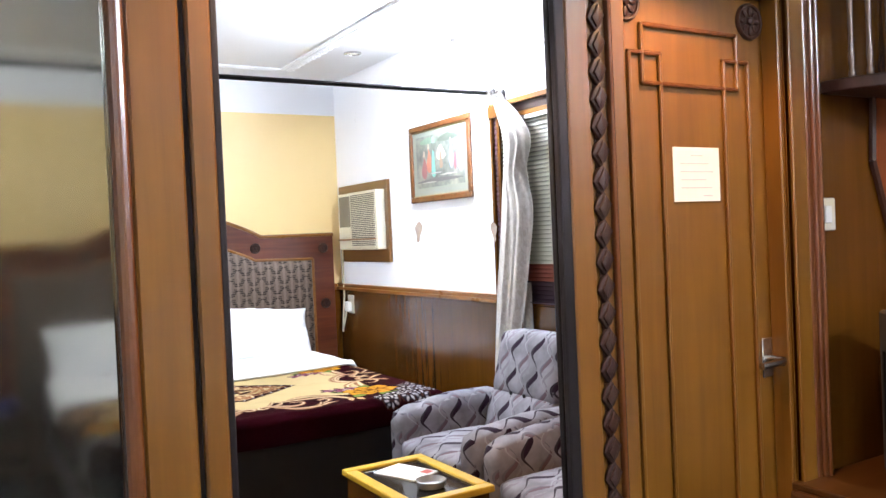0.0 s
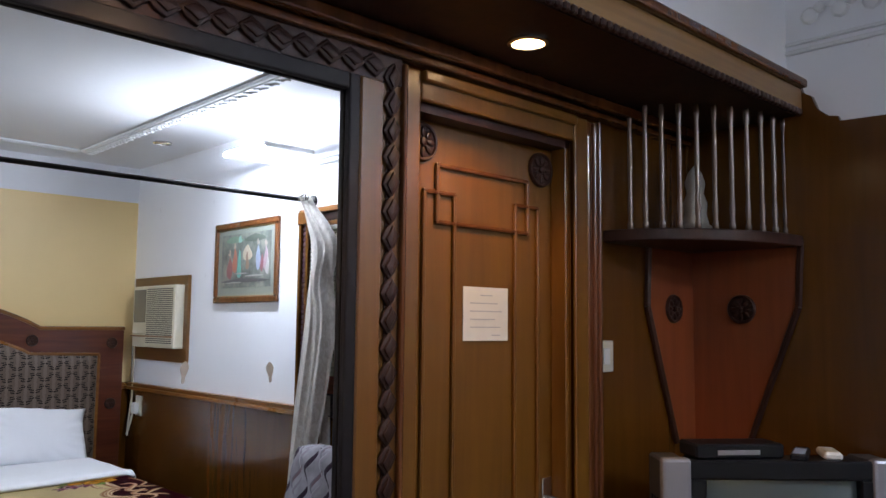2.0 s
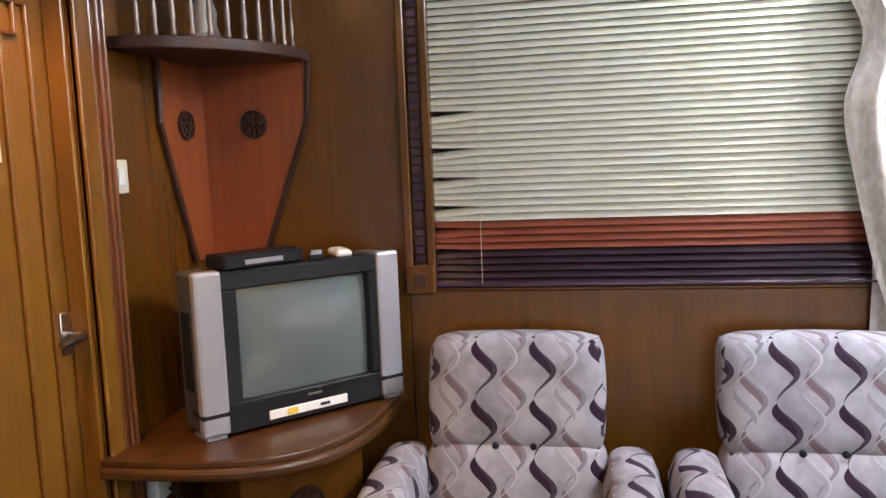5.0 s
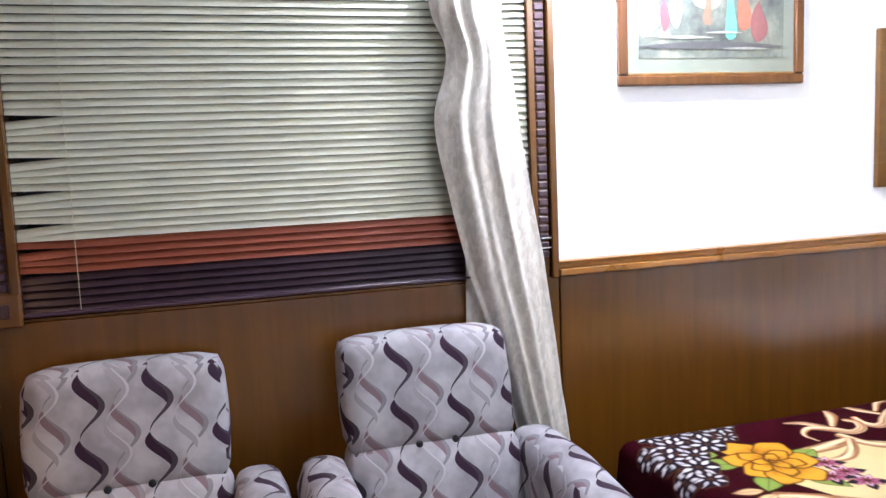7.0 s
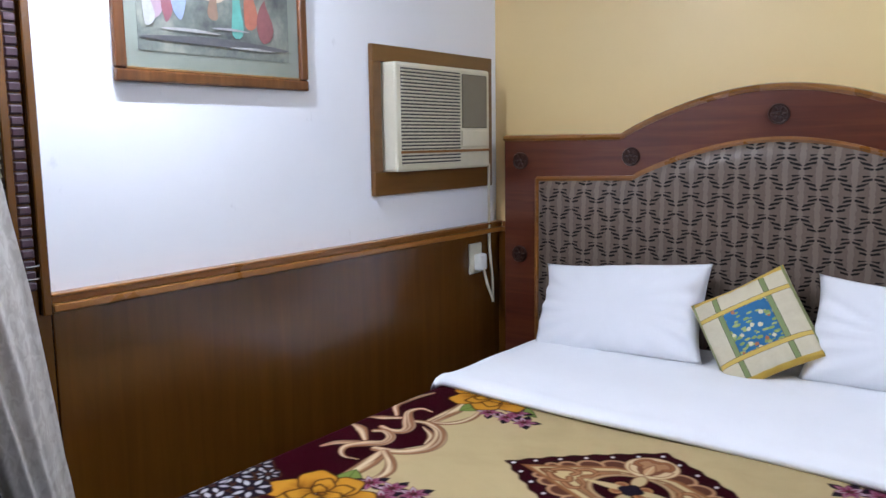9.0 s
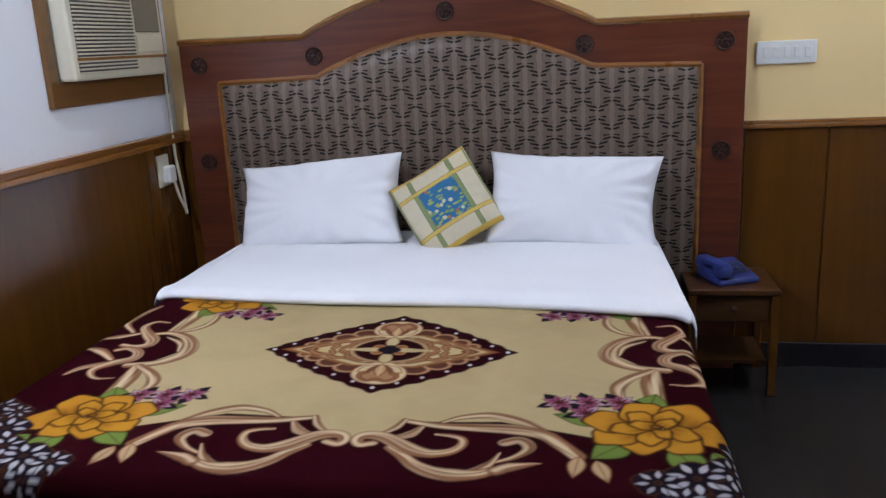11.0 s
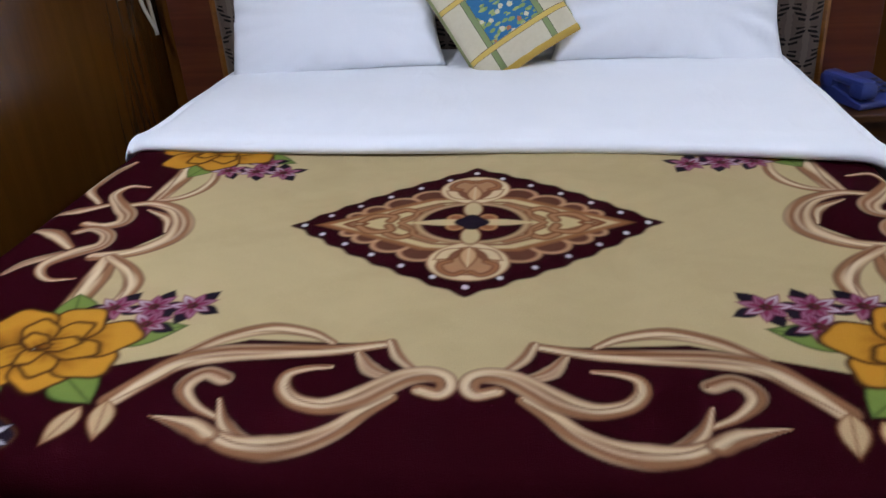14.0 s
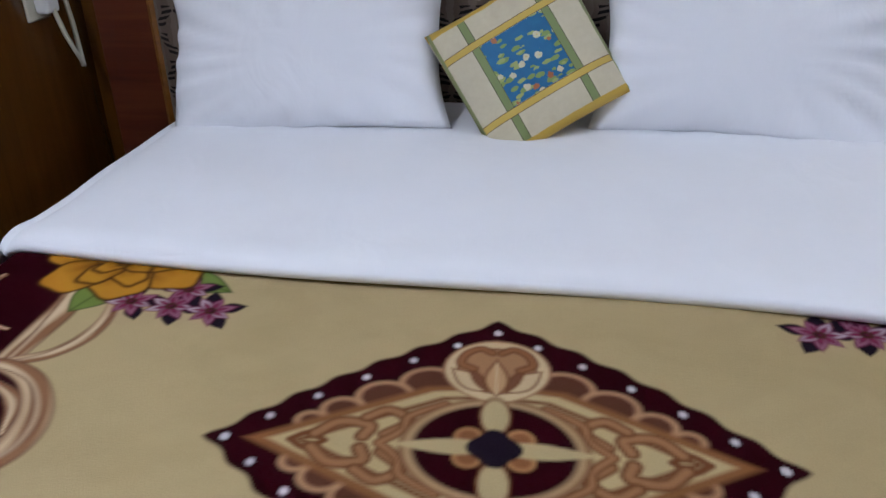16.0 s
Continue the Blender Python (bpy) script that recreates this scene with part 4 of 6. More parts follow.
def soft(d, w=0.0028):
    """1 inside (d < 0), 0 outside."""
    return np.clip(0.5 - d / (2 * w), 0, 1)


def smooth_line(pts, n=7):
    p = [np.array(q, float) for q in pts]
    p = [2 * p[0] - p[1]] + p + [2 * p[-1] - p[-2]]
    out = []
    for i in range(1, len(p) - 2):
        for k in range(n):
            t = k / n
            out.append(0.5 * (2 * p[i] + (p[i + 1] - p[i - 1]) * t + (2 * p[i - 1] - 5 * p[i] + 4 * p[i + 1] - p[i + 2]) * t ** 2 + (3 * p[i] - p[i - 1] - 3 * p[i + 1] + p[i + 2]) * t ** 3))
    return out + [p[-2]]


def scroll(pts, w0, w1, w2=None, x=None):
    """A brushed ribbon: width w0 at its start, w1 midway, w2 at its end."""
    x = A if x is None else x
    line = smooth_line(pts)
    n = len(line) - 1
    best, across, along = np.full(len(U), 9.0), np.zeros(len(U)), np.zeros(len(U))
    near = (x > min(q[0] for q in line) - 0.05) & (x < max(q[0] for q in line) + 0.05) & (V > min(q[1] for q in line) - 0.05) & (V < max(q[1] for q in line) + 0.05)
    ix = np.nonzero(near)[0]
    if not len(ix):
        return
    px, pv_ = x[ix], V[ix]
    bb, ac, al = best[ix], across[ix], along[ix]
    w2 = w0 if w2 is None else w2
    for i in range(n):
        (ax, ay), (bx, by) = line[i], line[i + 1]
        dx, dy = bx - ax, by - ay
        L = dx * dx + dy * dy + 1e-12
        t = np.clip(((px - ax) * dx + (pv_ - ay) * dy) / L, 0, 1)
        ex, ey = px - ax - dx * t, pv_ - ay - dy * t
        s = (i + t) / n
        w = np.where(s < 0.5, w0 + (w1 - w0) * s * 2, w1 + (w2 - w1) * (s - 0.5) * 2)
        d = np.hypot(ex, ey) / w
        sg = np.sign(ex * dy - ey * dx)
        up = d < bb
        bb, ac, al = np.where(up, d, bb), np.where(up, d * sg, ac), np.where(up, s, al)
    best[ix], across[ix], along[ix] = bb, ac, al
    length = sum(math.dist(p, q) for p, q in zip(line, line[1:]))
    run = along * length * 30.0 + pts[0][0] * 40
    ink_on(soft((best - 1.0) * w1, 0.004) * 0.95, (0.075, 0.024, 0.015))
    ink_on(soft((best - 0.86) * w1, 0.004), (0.225, 0.108, 0.048))
    tone = np.clip(0.42 + 0.75 * np.sin(across * 2.9 + 1.1 * np.sin(run * 0.7)), 0, 1)
    ink_on(soft((best - 0.80) * w1, 0.006) * tone, (0.56, 0.41, 0.245))
    for off, k in ((0.42, 0.9), (-0.28, 0.85), (0.05, 0.5)):
        lane = np.abs(across - off - 0.22 * np.sin(run * 0.8 + off * 9))
        ink_on(soft((lane - 0.09) * w1, 0.003) * (best < 0.85) * k * np.clip(0.5 + 0.8 * np.sin(run * 0.6 + off * 5), 0, 1), (0.105, 0.040, 0.019))
    ink_on(soft((np.abs(across - 0.05 - 0.15 * np.sin(run * 0.5)) - 0.13) * w1, 0.004) * 0.55 * (best < 0.8), (0.64, 0.50, 0.33))


def lens(x0, v0, ang, length, width, col, rim, x=None, vein=None):
    """A pointed petal or leaf from (x0, v0) along ang degrees."""
    x = A if x is None else x
    c, s = math.cos(math.radians(ang)), math.sin(math.radians(ang))
    a, b = (x - x0) * c + (V - v0) * s, -(x - x0) * s + (V - v0) * c
    t = np.clip(a / length, 0, 1)
    w = width * np.sin(math.pi * t ** 0.8)
    d = np.maximum(np.abs(b) - w, np.maximum(-a, a - length))
    ink_on(soft(d), rim)
    ink_on(soft(d + 0.0034), col)
    if vein:
        ink_on(soft(d + 0.003) * soft(np.abs(b) - 0.0012) * 0.8, vein)


def blob(x0, v0, ra, rb, ang, col, shade, x=None):
    """A rounded petal, outlined, darker to its base."""
    x = A if x is None else x
    c, s = math.cos(math.radians(ang)), math.sin(math.radians(ang))
    a, b = ((x - x0) * c + (V - v0) * s) / ra, (-(x - x0) * s + (V - v0) * c) / rb
    rr = np.hypot(a, b) * (1 + 0.06 * np.sin(5 * np.arctan2(b, a)))
    d = (rr - 1) * min(ra, rb)
    ink_on(soft(d), (0.05, 0.018, 0.006))
    ink_on(soft(d + 0.0052), col)
    streak = 0.5 + 0.5 * np.sin(b * 11 + a * 2)
    ink_on(soft(d + 0.0034) * np.clip(0.35 - a * 1.1, 0, 1) * (0.6 + 0.4 * streak), shade)


# cream field: an eight-sided area with bowed sides
front = 0.462 - 0.074 * np.clip((A - 0.045) / 0.055, 0, 1) + 0.10 * np.clip((A - 0.3) / 0.25, 0, 1)
fd = np.maximum(np.maximum(A - 0.645 + 0.075 * np.exp(-((V - 0.022) / 0.085) ** 2), V - front), -V - 0.50)
fd = np.maximum(fd, (A - 0.585) + (V - 0.30) * 0.9 - 0.06)
ink_on(soft(fd), FIELD)
# side scrolls
scroll([(0.66, -0.36), (0.645, -0.25), (0.650, -0.167), (0.658, -0.095)], 0.022, 0.024, 0.018)
scroll([(0.60, -0.33), (0.570, -0.231), (0.574, -0.167), (0.603, -0.121), (0.648, -0.096)], 0.008, 0.013, 0.010)
scroll([(0.795, -0.315), (0.826, -0.232), (0.83, -0.155), (0.777, -0.089)], 0.006, 0.016, 0.008)
scroll([(0.852, -0.027), (0.802, -0.05), (0.754, -0.078)], 0.003, 0.014, 0.010)
scroll([(0.654, -0.058), (0.599, -0.021), (0.578, 0.039)], 0.003, 0.012, 0.004)
scroll([(0.705, -0.079), (0.657, -0.088), (0.599, -0.062), (0.560, -0.006), (0.552, 0.053), (0.575, 0.094), (0.615, 0.123), (0.675, 0.139)], 0.010, 0.024, 0.016)
scroll([(0.699, -0.168), (0.744, -0.173), (0.76, -0.131), (0.721, -0.073), (0.689, -0.035), (0.686, 0.001), (0.719, 0.017), (0.759, 0.008)], 0.004, 0.021, 0.012)
scroll([(0.813, 0.211), (0.792, 0.168), (0.746, 0.132)], 0.004, 0.010, 0.010)
scroll([(0.854, 0.038), (0.8, 0.054), (0.741, 0.105)], 0.004, 0.018, 0.010)
scroll([(0.758, 0.043), (0.731, 0.027), (0.69, 0.051), (0.682, 0.094), (0.72, 0.126), (0.752, 0.167), (0.746, 0.2), (0.716, 0.223), (0.672, 0.217)], 0.011, 0.018, 0.003)
scroll([(0.642, 0.145), (0.632, 0.215), (0.628, 0.31)], 0.018, 0.026, 0.022)
scroll([(0.640, 0.138), (0.588, 0.181), (0.558, 0.225), (0.552, 0.268), (0.560, 0.32)], 0.012, 0.018, 0.012)
scroll([(0.46, -0.365), (0.36, -0.385), (0.26, -0.40), (0.15, -0.425)], 0.008, 0.022, 0.006)
# front scrolls
scroll([(0.293, 0.559), (0.33, 0.539), (0.356, 0.511), (0.356, 0.487), (0.338, 0.47), (0.312, 0.480)], 0.005, 0.013, 0.013)
scroll([(0.303, 0.522), (0.287, 0.561), (0.266, 0.585), (0.24, 0.6)], 0.003, 0.010, 0.008)
scroll([(0.083, 0.502), (0.114, 0.534), (0.143, 0.570), (0.178, 0.595), (0.217, 0.606), (0.26, 0.604), (0.298, 0.587), (0.336, 0.573), (0.383, 0.562)], 0.010, 0.023, 0.002)
scroll([(0.298, 0.589), (0.325, 0.575), (0.385, 0.560)], 0.016, 0.015, 0.001)
scroll([(0.385, 0.427), (0.34, 0.385), (0.279, 0.359), (0.218, 0.367), (0.18, 0.388)], 0.010, 0.015, 0.006)
scroll([(0.450, 0.535), (0.418, 0.487), (0.386, 0.447), (0.327, 0.424), (0.247, 0.414), (0.169, 0.405), (0.100, 0.385)], 0.017, 0.021, 0.009)
scroll([(0.138, 0.412), (0.118, 0.445), (0.086, 0.462)], 0.006, 0.013, 0.008)
scroll([(0.098, 0.380), (0.084, 0.414), (0.058, 0.444)], 0.007, 0.009, 0.006)
scroll([(0.048, 0.484), (0.024, 0.490), (0.014, 0.474), (0.020, 0.456), (0.040, 0.450), (0.067, 0.458), (0.094, 0.48), (0.12, 0.503), (0.146, 0.519), (0.173, 0.526), (0.206, 0.517), (0.226, 0.493), (0.226, 0.465), (0.202, 0.45), (0.172, 0.444)], 0.012, 0.021, 0.005)
# corner bouquets, front and back
for sv, k in ((0.42, 1), (-0.375, -1)):
    for lx, lv_, an, ln, w in ((0.60, -0.06, -70, 0.10, 0.036), (0.53, -0.02, -160, 0.13, 0.034), (0.55, 0.06, 140, 0.10, 0.036), (0.63, 0.08, 70, 0.13, 0.036), (0.70, 0.04, 20, 0.12, 0.036), (0.70, 0.10, 60, 0.10, 0.030)):
        lens(lx, sv + k * lv_, k * an, ln, w, GREEN, DEEPGREEN, vein=DEEPGREEN)
    for fx, fv2, turn in ((0.552, -0.112, 10), (0.487, -0.116, 25), (0.478, -0.066, 5), (0.424, -0.120, 0)):
        for p in range(4):
            lens(fx + 0.012 * math.cos(p * 1.35 + 2.2), sv + k * (fv2 - 0.012 * math.sin(p * 1.35 + 2.2)), k * (-126 - p * 77 + turn), 0.043, 0.0140, NIGHT, NIGHT)
    for fx, fv2, turn in ((0.552, -0.112, 10), (0.487, -0.116, 25), (0.478, -0.066, 5), (0.424, -0.120, 0)):
        for p in range(7):
            lens(fx, sv + k * fv2, p * 51.4 + turn, 0.042 - 0.005 * (p % 2), 0.0098, (0.50, 0.43, 0.46) if p % 3 == 0 else (0.30, 0.135, 0.19), PLUM)
            lens(fx, sv + k * fv2, p * 51.4 + turn, 0.029, 0.0050, (0.19, 0.018, 0.055), PLUM)
        blob(fx, sv + k * fv2, 0.009, 0.009, 0, (0.10, 0.01, 0.03), NIGHT)
    cx, cy = 0.613, sv
    for an, dist_, ra, rb in ((20, 0.090, 0.064, 0.054), (65, 0.076, 0.060, 0.046), (115, 0.072, 0.060, 0.048), (155, 0.084, 0.062, 0.044), (200, 0.090, 0.062, 0.048), (255, 0.072, 0.058, 0.052), (315, 0.084, 0.060, 0.052)):
        blob(cx + dist_ * math.cos(math.radians(an)), cy + k * dist_ * 0.8 * math.sin(math.radians(an)), ra, rb, k * an, GOLD, OCHRE)
    for an, dist_, ra, rb in ((40, 0.050, 0.046, 0.030), (110, 0.046, 0.044, 0.030), (175, 0.052, 0.046, 0.028), (240, 0.046, 0.044, 0.030), (300, 0.050, 0.044, 0.030), (75, 0.026, 0.034, 0.020), (200, 0.026, 0.034, 0.020), (320, 0.024, 0.032, 0.020)):
        blob(cx + dist_ * math.cos(math.radians(an)), cy + k * dist_ * 0.8 * math.sin(math.radians(an)), ra, rb, k * an, (0.40, 0.185, 0.016), OCHRE)
    blob(cx, cy, 0.014, 0.010, 20, OCHRE, (0.2, 0.08, 0.01))
    blob(cx + 0.012, cy + 0.008 * k, 0.006, 0.004, 0, PETAL, PETAL)
    if k == 1:
        WHITES = ((0.86, 0.475, 1.0), (0.775, 0.500, 1.1), (0.80, 0.595, 1.1), (0.655, 0.610, 1.15), (0.72, 0.655, 1.0), (0.585, 0.625, 0.9), (0.62, 0.680, 0.9), (0.865, 0.545, 1.0), (0.725, 0.575, 0.9), (0.86, 0.40, 0.9), (0.80, 0.42, 0.7), (0.88, 0.62, 0.9), (0.79, 0.68, 0.9))
        for fx, fv2, sz in WHITES:
            blob(fx, fv2, 0.052 * sz, 0.048 * sz, 0, NIGHT, NIGHT)
        for fx, fv2, sz in WHITES:
            for p in range(7):
                lens(fx + 0.015 * sz * math.cos(p * 0.898 + fx * 5.236), fv2 + 0.015 * sz * math.sin(p * 0.898 + fx * 5.236), p * 51.4 + fx * 300, 0.035 * sz, 0.0088 * sz, PETAL if p % 3 else (0.42, 0.40, 0.42), NIGHT, vein=(0.2, 0.19, 0.2))
            blob(fx, fv2, 0.008, 0.008, 0, NIGHT, NIGHT)
        for bx, bv, an in ((0.483, 0.550, 78), (0.453, 0.535, 102)):
            lens(bx, bv, an, 0.080, 0.018, BEIGE, BROWN, vein=BROWN)
# medallion
MU, MV = U - 0.016, V + 0.014 - 0.075 * np.abs(U - 0.016)
a_, b_ = np.abs(MU) / 0.327, np.abs(MV) / 0.260
dia = a_ + b_ + 0.012 * np.cos((a_ - b_) * 22) - 0.30 * a_ * b_ - 0.05 * np.maximum(0, 0.25 - np.minimum(a_, b_)) * np.maximum(a_, b_)
ink_on(soft((dia - 1.0) * 0.2), MAROON)
for k in range(-3, 4):
    for sx_ in (1, -1):
        for sy_ in (1, -1):
            t = (k + 3) / 6
            e = np.hypot((MU - sx_ * 0.335 * (0.92 + 0.24 * t * (1 - t)) * t) / 0.0050, (MV - sy_ * 0.255 * (0.92 + 0.24 * t * (1 - t)) * (1 - t)) / 0.0060)
            ink_on(np.clip(1.4 - e, 0, 1), PETAL)
BX_, BY_ = np.abs(MU), np.abs(MV)
for ex, ey, er in ((0.082, 0.116, 0.040), (0.135, 0.086, 0.037), (0.182, 0.058, 0.028), (0.216, 0.036, 0.020)):
    d = np.hypot(BX_ - ex, (BY_ - ey) * 1.15) - er
    ink_on(soft(d, 0.004), (0.36, 0.205, 0.105))
    ink_on(soft(d + 0.008, 0.004), (0.085, 0.030, 0.017))
oval = np.hypot(MU / 0.270, MV / 0.105)
tip = BX_ / 0.275 + BY_ / 0.150
body_ = np.maximum(tip - 1.0, oval - 1.05) * 0.1
ink_on(np.clip(1 - body_ / 0.007, 0, 1), (0.20, 0.085, 0.03))
ink_on(soft(body_ + 0.006), FIELD)
ink_on(soft(np.abs(body_ + 0.020) - 0.003), BROWN)


def loop_(pts, w, col=BROWN, light=(0.28, 0.14, 0.06)):
    line = smooth_line(pts, 5)
    best = np.full(len(U), 9.0)
    ix = np.nonzero((BX_ < 0.34) & (BY_ < 0.26))[0]
    px, pv_, bb = BX_[ix], BY_[ix], best[ix]
    for (ax, ay), (bx, by) in zip(line, line[1:]):
        L = (bx - ax) ** 2 + (by - ay) ** 2 + 1e-12
        t = np.clip(((px - ax) * (bx - ax) + (pv_ - ay) * (by - ay)) / L, 0, 1)
        bb = np.minimum(bb, np.hypot(px - ax - (bx - ax) * t, pv_ - ay - (by - ay) * t))
    best[ix] = bb
    ink_on(soft(best - w), col)
    ink_on(soft(best - w * 0.5), light)


loop_([(0.232, 0.0), (0.212, 0.013), (0.192, 0.0)], 0.0045, BROWN, BROWN)
loop_([(0.205, 0.012), (0.18, 0.035), (0.145, 0.030), (0.150, 0.010)], 0.010)
loop_([(0.15, 0.045), (0.125, 0.060), (0.10, 0.040), (0.125, 0.015)], 0.009)
loop_([(0.13, 0.0), (0.105, 0.025), (0.10, 0.050), (0.06, 0.075)], 0.007)
mid = np.hypot(MU / 0.092, MV / 0.076) - 1
ink_on(soft((mid - 0.17) * 0.06), BROWN)
ink_on(soft((mid - 0.12) * 0.06), (0.34, 0.22, 0.11))
ink_on(soft(mid * 0.06), MAROON)
for an in (35, 145, 215, 325):
    e = np.hypot(MU - 0.036 * math.cos(math.radians(an)), MV - 0.030 * math.sin(math.radians(an))) - 0.017
    ink_on(soft(e), (0.32, 0.16, 0.06))
    ink_on(soft(e + 0.006), (0.20, 0.08, 0.03))
for sgn in (1, -1):
    t = np.clip(sgn * MU / 0.118, 0, 1)
    e = np.maximum(np.abs(MV) - 0.013 * np.sin(math.pi * t ** 0.7), np.maximum(-sgn * MU, sgn * MU - 0.117))
    ink_on(soft(e), FIELD)
    # palmettes above and below the middle
    pr = np.hypot(MU, (MV - sgn * 0.148) * 1.12)
    for rr_, col in ((0.070, (0.26, 0.14, 0.07)), (0.066, (0.52, 0.39, 0.22)), (0.050, (0.16, 0.07, 0.035)), (0.046, (0.30, 0.16, 0.075))):
        ink_on(soft(pr - 0.006 * np.cos(4 * np.arctan2(MU, MV)) - rr_), col)
    for sd in (1, -1):
        lens(sd * 0.012, sgn * 0.104 - 0.012, sgn * (90 - sd * 46), 0.064, 0.017, (0.50, 0.37, 0.21), BROWN, x=MU)
        lens(sd * 0.012, sgn * 0.104 - 0.012, sgn * (90 - sd * 24), 0.060, 0.008, (0.15, 0.06, 0.03), BROWN, x=MU)
    lens(0.0, sgn * 0.096 - 0.012, sgn * 90, 0.078, 0.016, (0.42, 0.25, 0.12), BROWN, x=MU, vein=(0.55, 0.42, 0.25))
    e = np.hypot(MU / 0.019, (MV - sgn * 0.056) / 0.036) - 1
    ink_on(soft(e * 0.02), BROWN)
    ink_on(soft((e + 0.16) * 0.02), FIELD)
loop_([(0.006, 0.186), (0.022, 0.196), (0.040, 0.184), (0.046, 0.162), (0.030, 0.150)], 0.007, BROWN, (0.24, 0.10, 0.04))
ink_on(soft(np.hypot(MU, MV) - 0.029 - 0.003 * np.cos(4 * np.arctan2(MU, MV))), NIGHT)
# slight unevenness of the print
C *= (1 + 0.012 * np.sin(U * 61 + 3 * np.sin(V * 37)) * np.sin(V * 53))[:, None]

nx, ny = len(S1), len(T1)
verts = np.stack([XX.ravel() - O.x, YY.ravel() - O.y, ZZ.ravel()], 1)
idx = np.arange(nx * ny).reshape(ny, nx)
quads = np.stack([idx[:-1, :-1].ravel(), idx[:-1, 1:].ravel(), idx[1:, 1:].ravel(), idx[1:, :-1].ravel()], 1)
me = bpy.data.meshes.new("blanket")
me.from_pydata(verts.tolist(), [], quads.tolist())
attr = me.color_attributes.new("print", "FLOAT_COLOR", "POINT")
attr.data.foreach_set("color", np.concatenate([C, np.ones((len(C), 1))], 1).ravel().astype(np.float32))
me.polygons.foreach_set("use_smooth", [True] * len(me.polygons))
bk = Mat("printed_fleece", 0.9)
bk.b.inputs["Specular IOR Level"].default_value = 0.012
at_ = bk.node("ShaderNodeAttribute")
at_.attribute_name = "print"
pile = bk.noise(520, 2, bk.coords((1, 1, 1)))
nap = bk.ramp(bk.noise(5.5, 4, bk.coords((1, 1, 1)), 0.6, 0.6), [(0.36, (0.94, 0.935, 0.925)), (0.52, (1, 1, 1)), (0.68, (1.0, 1.0, 1.0))])
worn = bk.mix(1.0, at_.outputs["Color"], nap, "MULTIPLY")
bk.base(bk.mix(bk.m("MULTIPLY", pile, 0.3), worn, bk.mix(1.0, worn, (0.42, 0.40, 0.40), "MULTIPLY")))
bk.bump(bk.m("ADD", pile, bk.m("MULTIPLY", bk.noise(7, 3, bk.coords((1, 1, 1)), 0.5, 0.5), 1.2)), 0.35, 0.003)
me.materials.append(bk.mat)
blanket = new("blanket", me)
blanket.location = O
tagged(blanket, "maroon and cream floral fleece blanket spread over the bed", "blanket")

# ---- bed linen ----
lm = Mat("white_cotton", 0.8)
lm.b.inputs["Specular IOR Level"].default_value = 0.15
ln_ = lm.noise(6, 4, lm.coords((1, 1, 1)))
lm.base(lm.mix(ln_, (0.86, 0.87, 0.90), (0.92, 0.93, 0.955)))
lm.bump(lm.m("ADD", lm.m("MULTIPLY", lm.noise(9, 3, lm.coords((1, 0.6, 1)), 0.5, 1.2), 1.0), lm.m("MULTIPLY", lm.noise(600, 2, lm.coords((1, 1, 1))), 0.05)), 0.35, 0.012)
LINEN = lm.mat


def sheet_front(x):
    k = (x - 0.40) / 1.68
    return -2.065 - 0.17 * k - 0.02 * math.sin(k * 6.0) - 0.015 * math.sin(k * 2.4 + 0.4)


bm = bmesh.new()
rows = []
NX = 150
for i in range(NX + 1):
    q = -0.10 + (1.70 + 0.20) * i / NX           # along x, over both edges
    if q < 0:
        x, dz = 0.425 - 0.02 * math.sin(min(1, -q / 0.06) * 1.57), -(-q) * 0.85
    elif q > 1.70:
        x, dz = 2.075 + 0.02 * math.sin(min(1, (q - 1.70) / 0.06) * 1.57), -(q - 1.70) * 0.7
    else:
        e = min(q, 1.70 - q)
        x, dz = 0.425 + q * (2.075 - 0.425) / 1.70, -0.018 * math.exp(-e / 0.02)
    yf = sheet_front(x)
    back = -3.055
    if q > 1.70 or q < 0:
        back = yf - 0.85 * (1 - min(1, max(-q, q - 1.70) / 0.1) * 0.55)
    row = []
    for j in range(61):
        t = j / 60
        y = back + (yf - back) * t
        z = 0.602 + dz + 0.0025 * math.sin(x * 9 + y * 4) + 0.002 * math.sin(y * 23 + x * 5) * t + 0.008 * math.exp(-((t - 0.96) / 0.05) ** 2)
        row.append(bm.verts.new((1.25 + (x - 1.25) * (1 - 0.02 * (1 - t) ** 1.5), y, z)))
    for k in range(1, 9):
        a = k / 8 * math.pi
        row.append(bm.verts.new((x, yf + 0.013 * math.sin(a), 0.602 + dz - 0.0115 * (1 - math.cos(a)) + 0.001)))
    for k in range(1, 6):
        row.append(bm.verts.new((x, yf - 0.02 * k, 0.602 + dz - 0.0225)))
    rows.append(row)
for a, b in zip(rows, rows[1:]):
    for j in range(len(a) - 1):
        bm.faces.new((a[j], a[j + 1], b[j + 1], b[j]))
bmesh.ops.recalc_face_normals(bm, faces=list(bm.faces))
tagged(part("bed_sheet", bm, LINEN, smooth="all"), "white cotton sheet folded back over the blanket", "sheet")


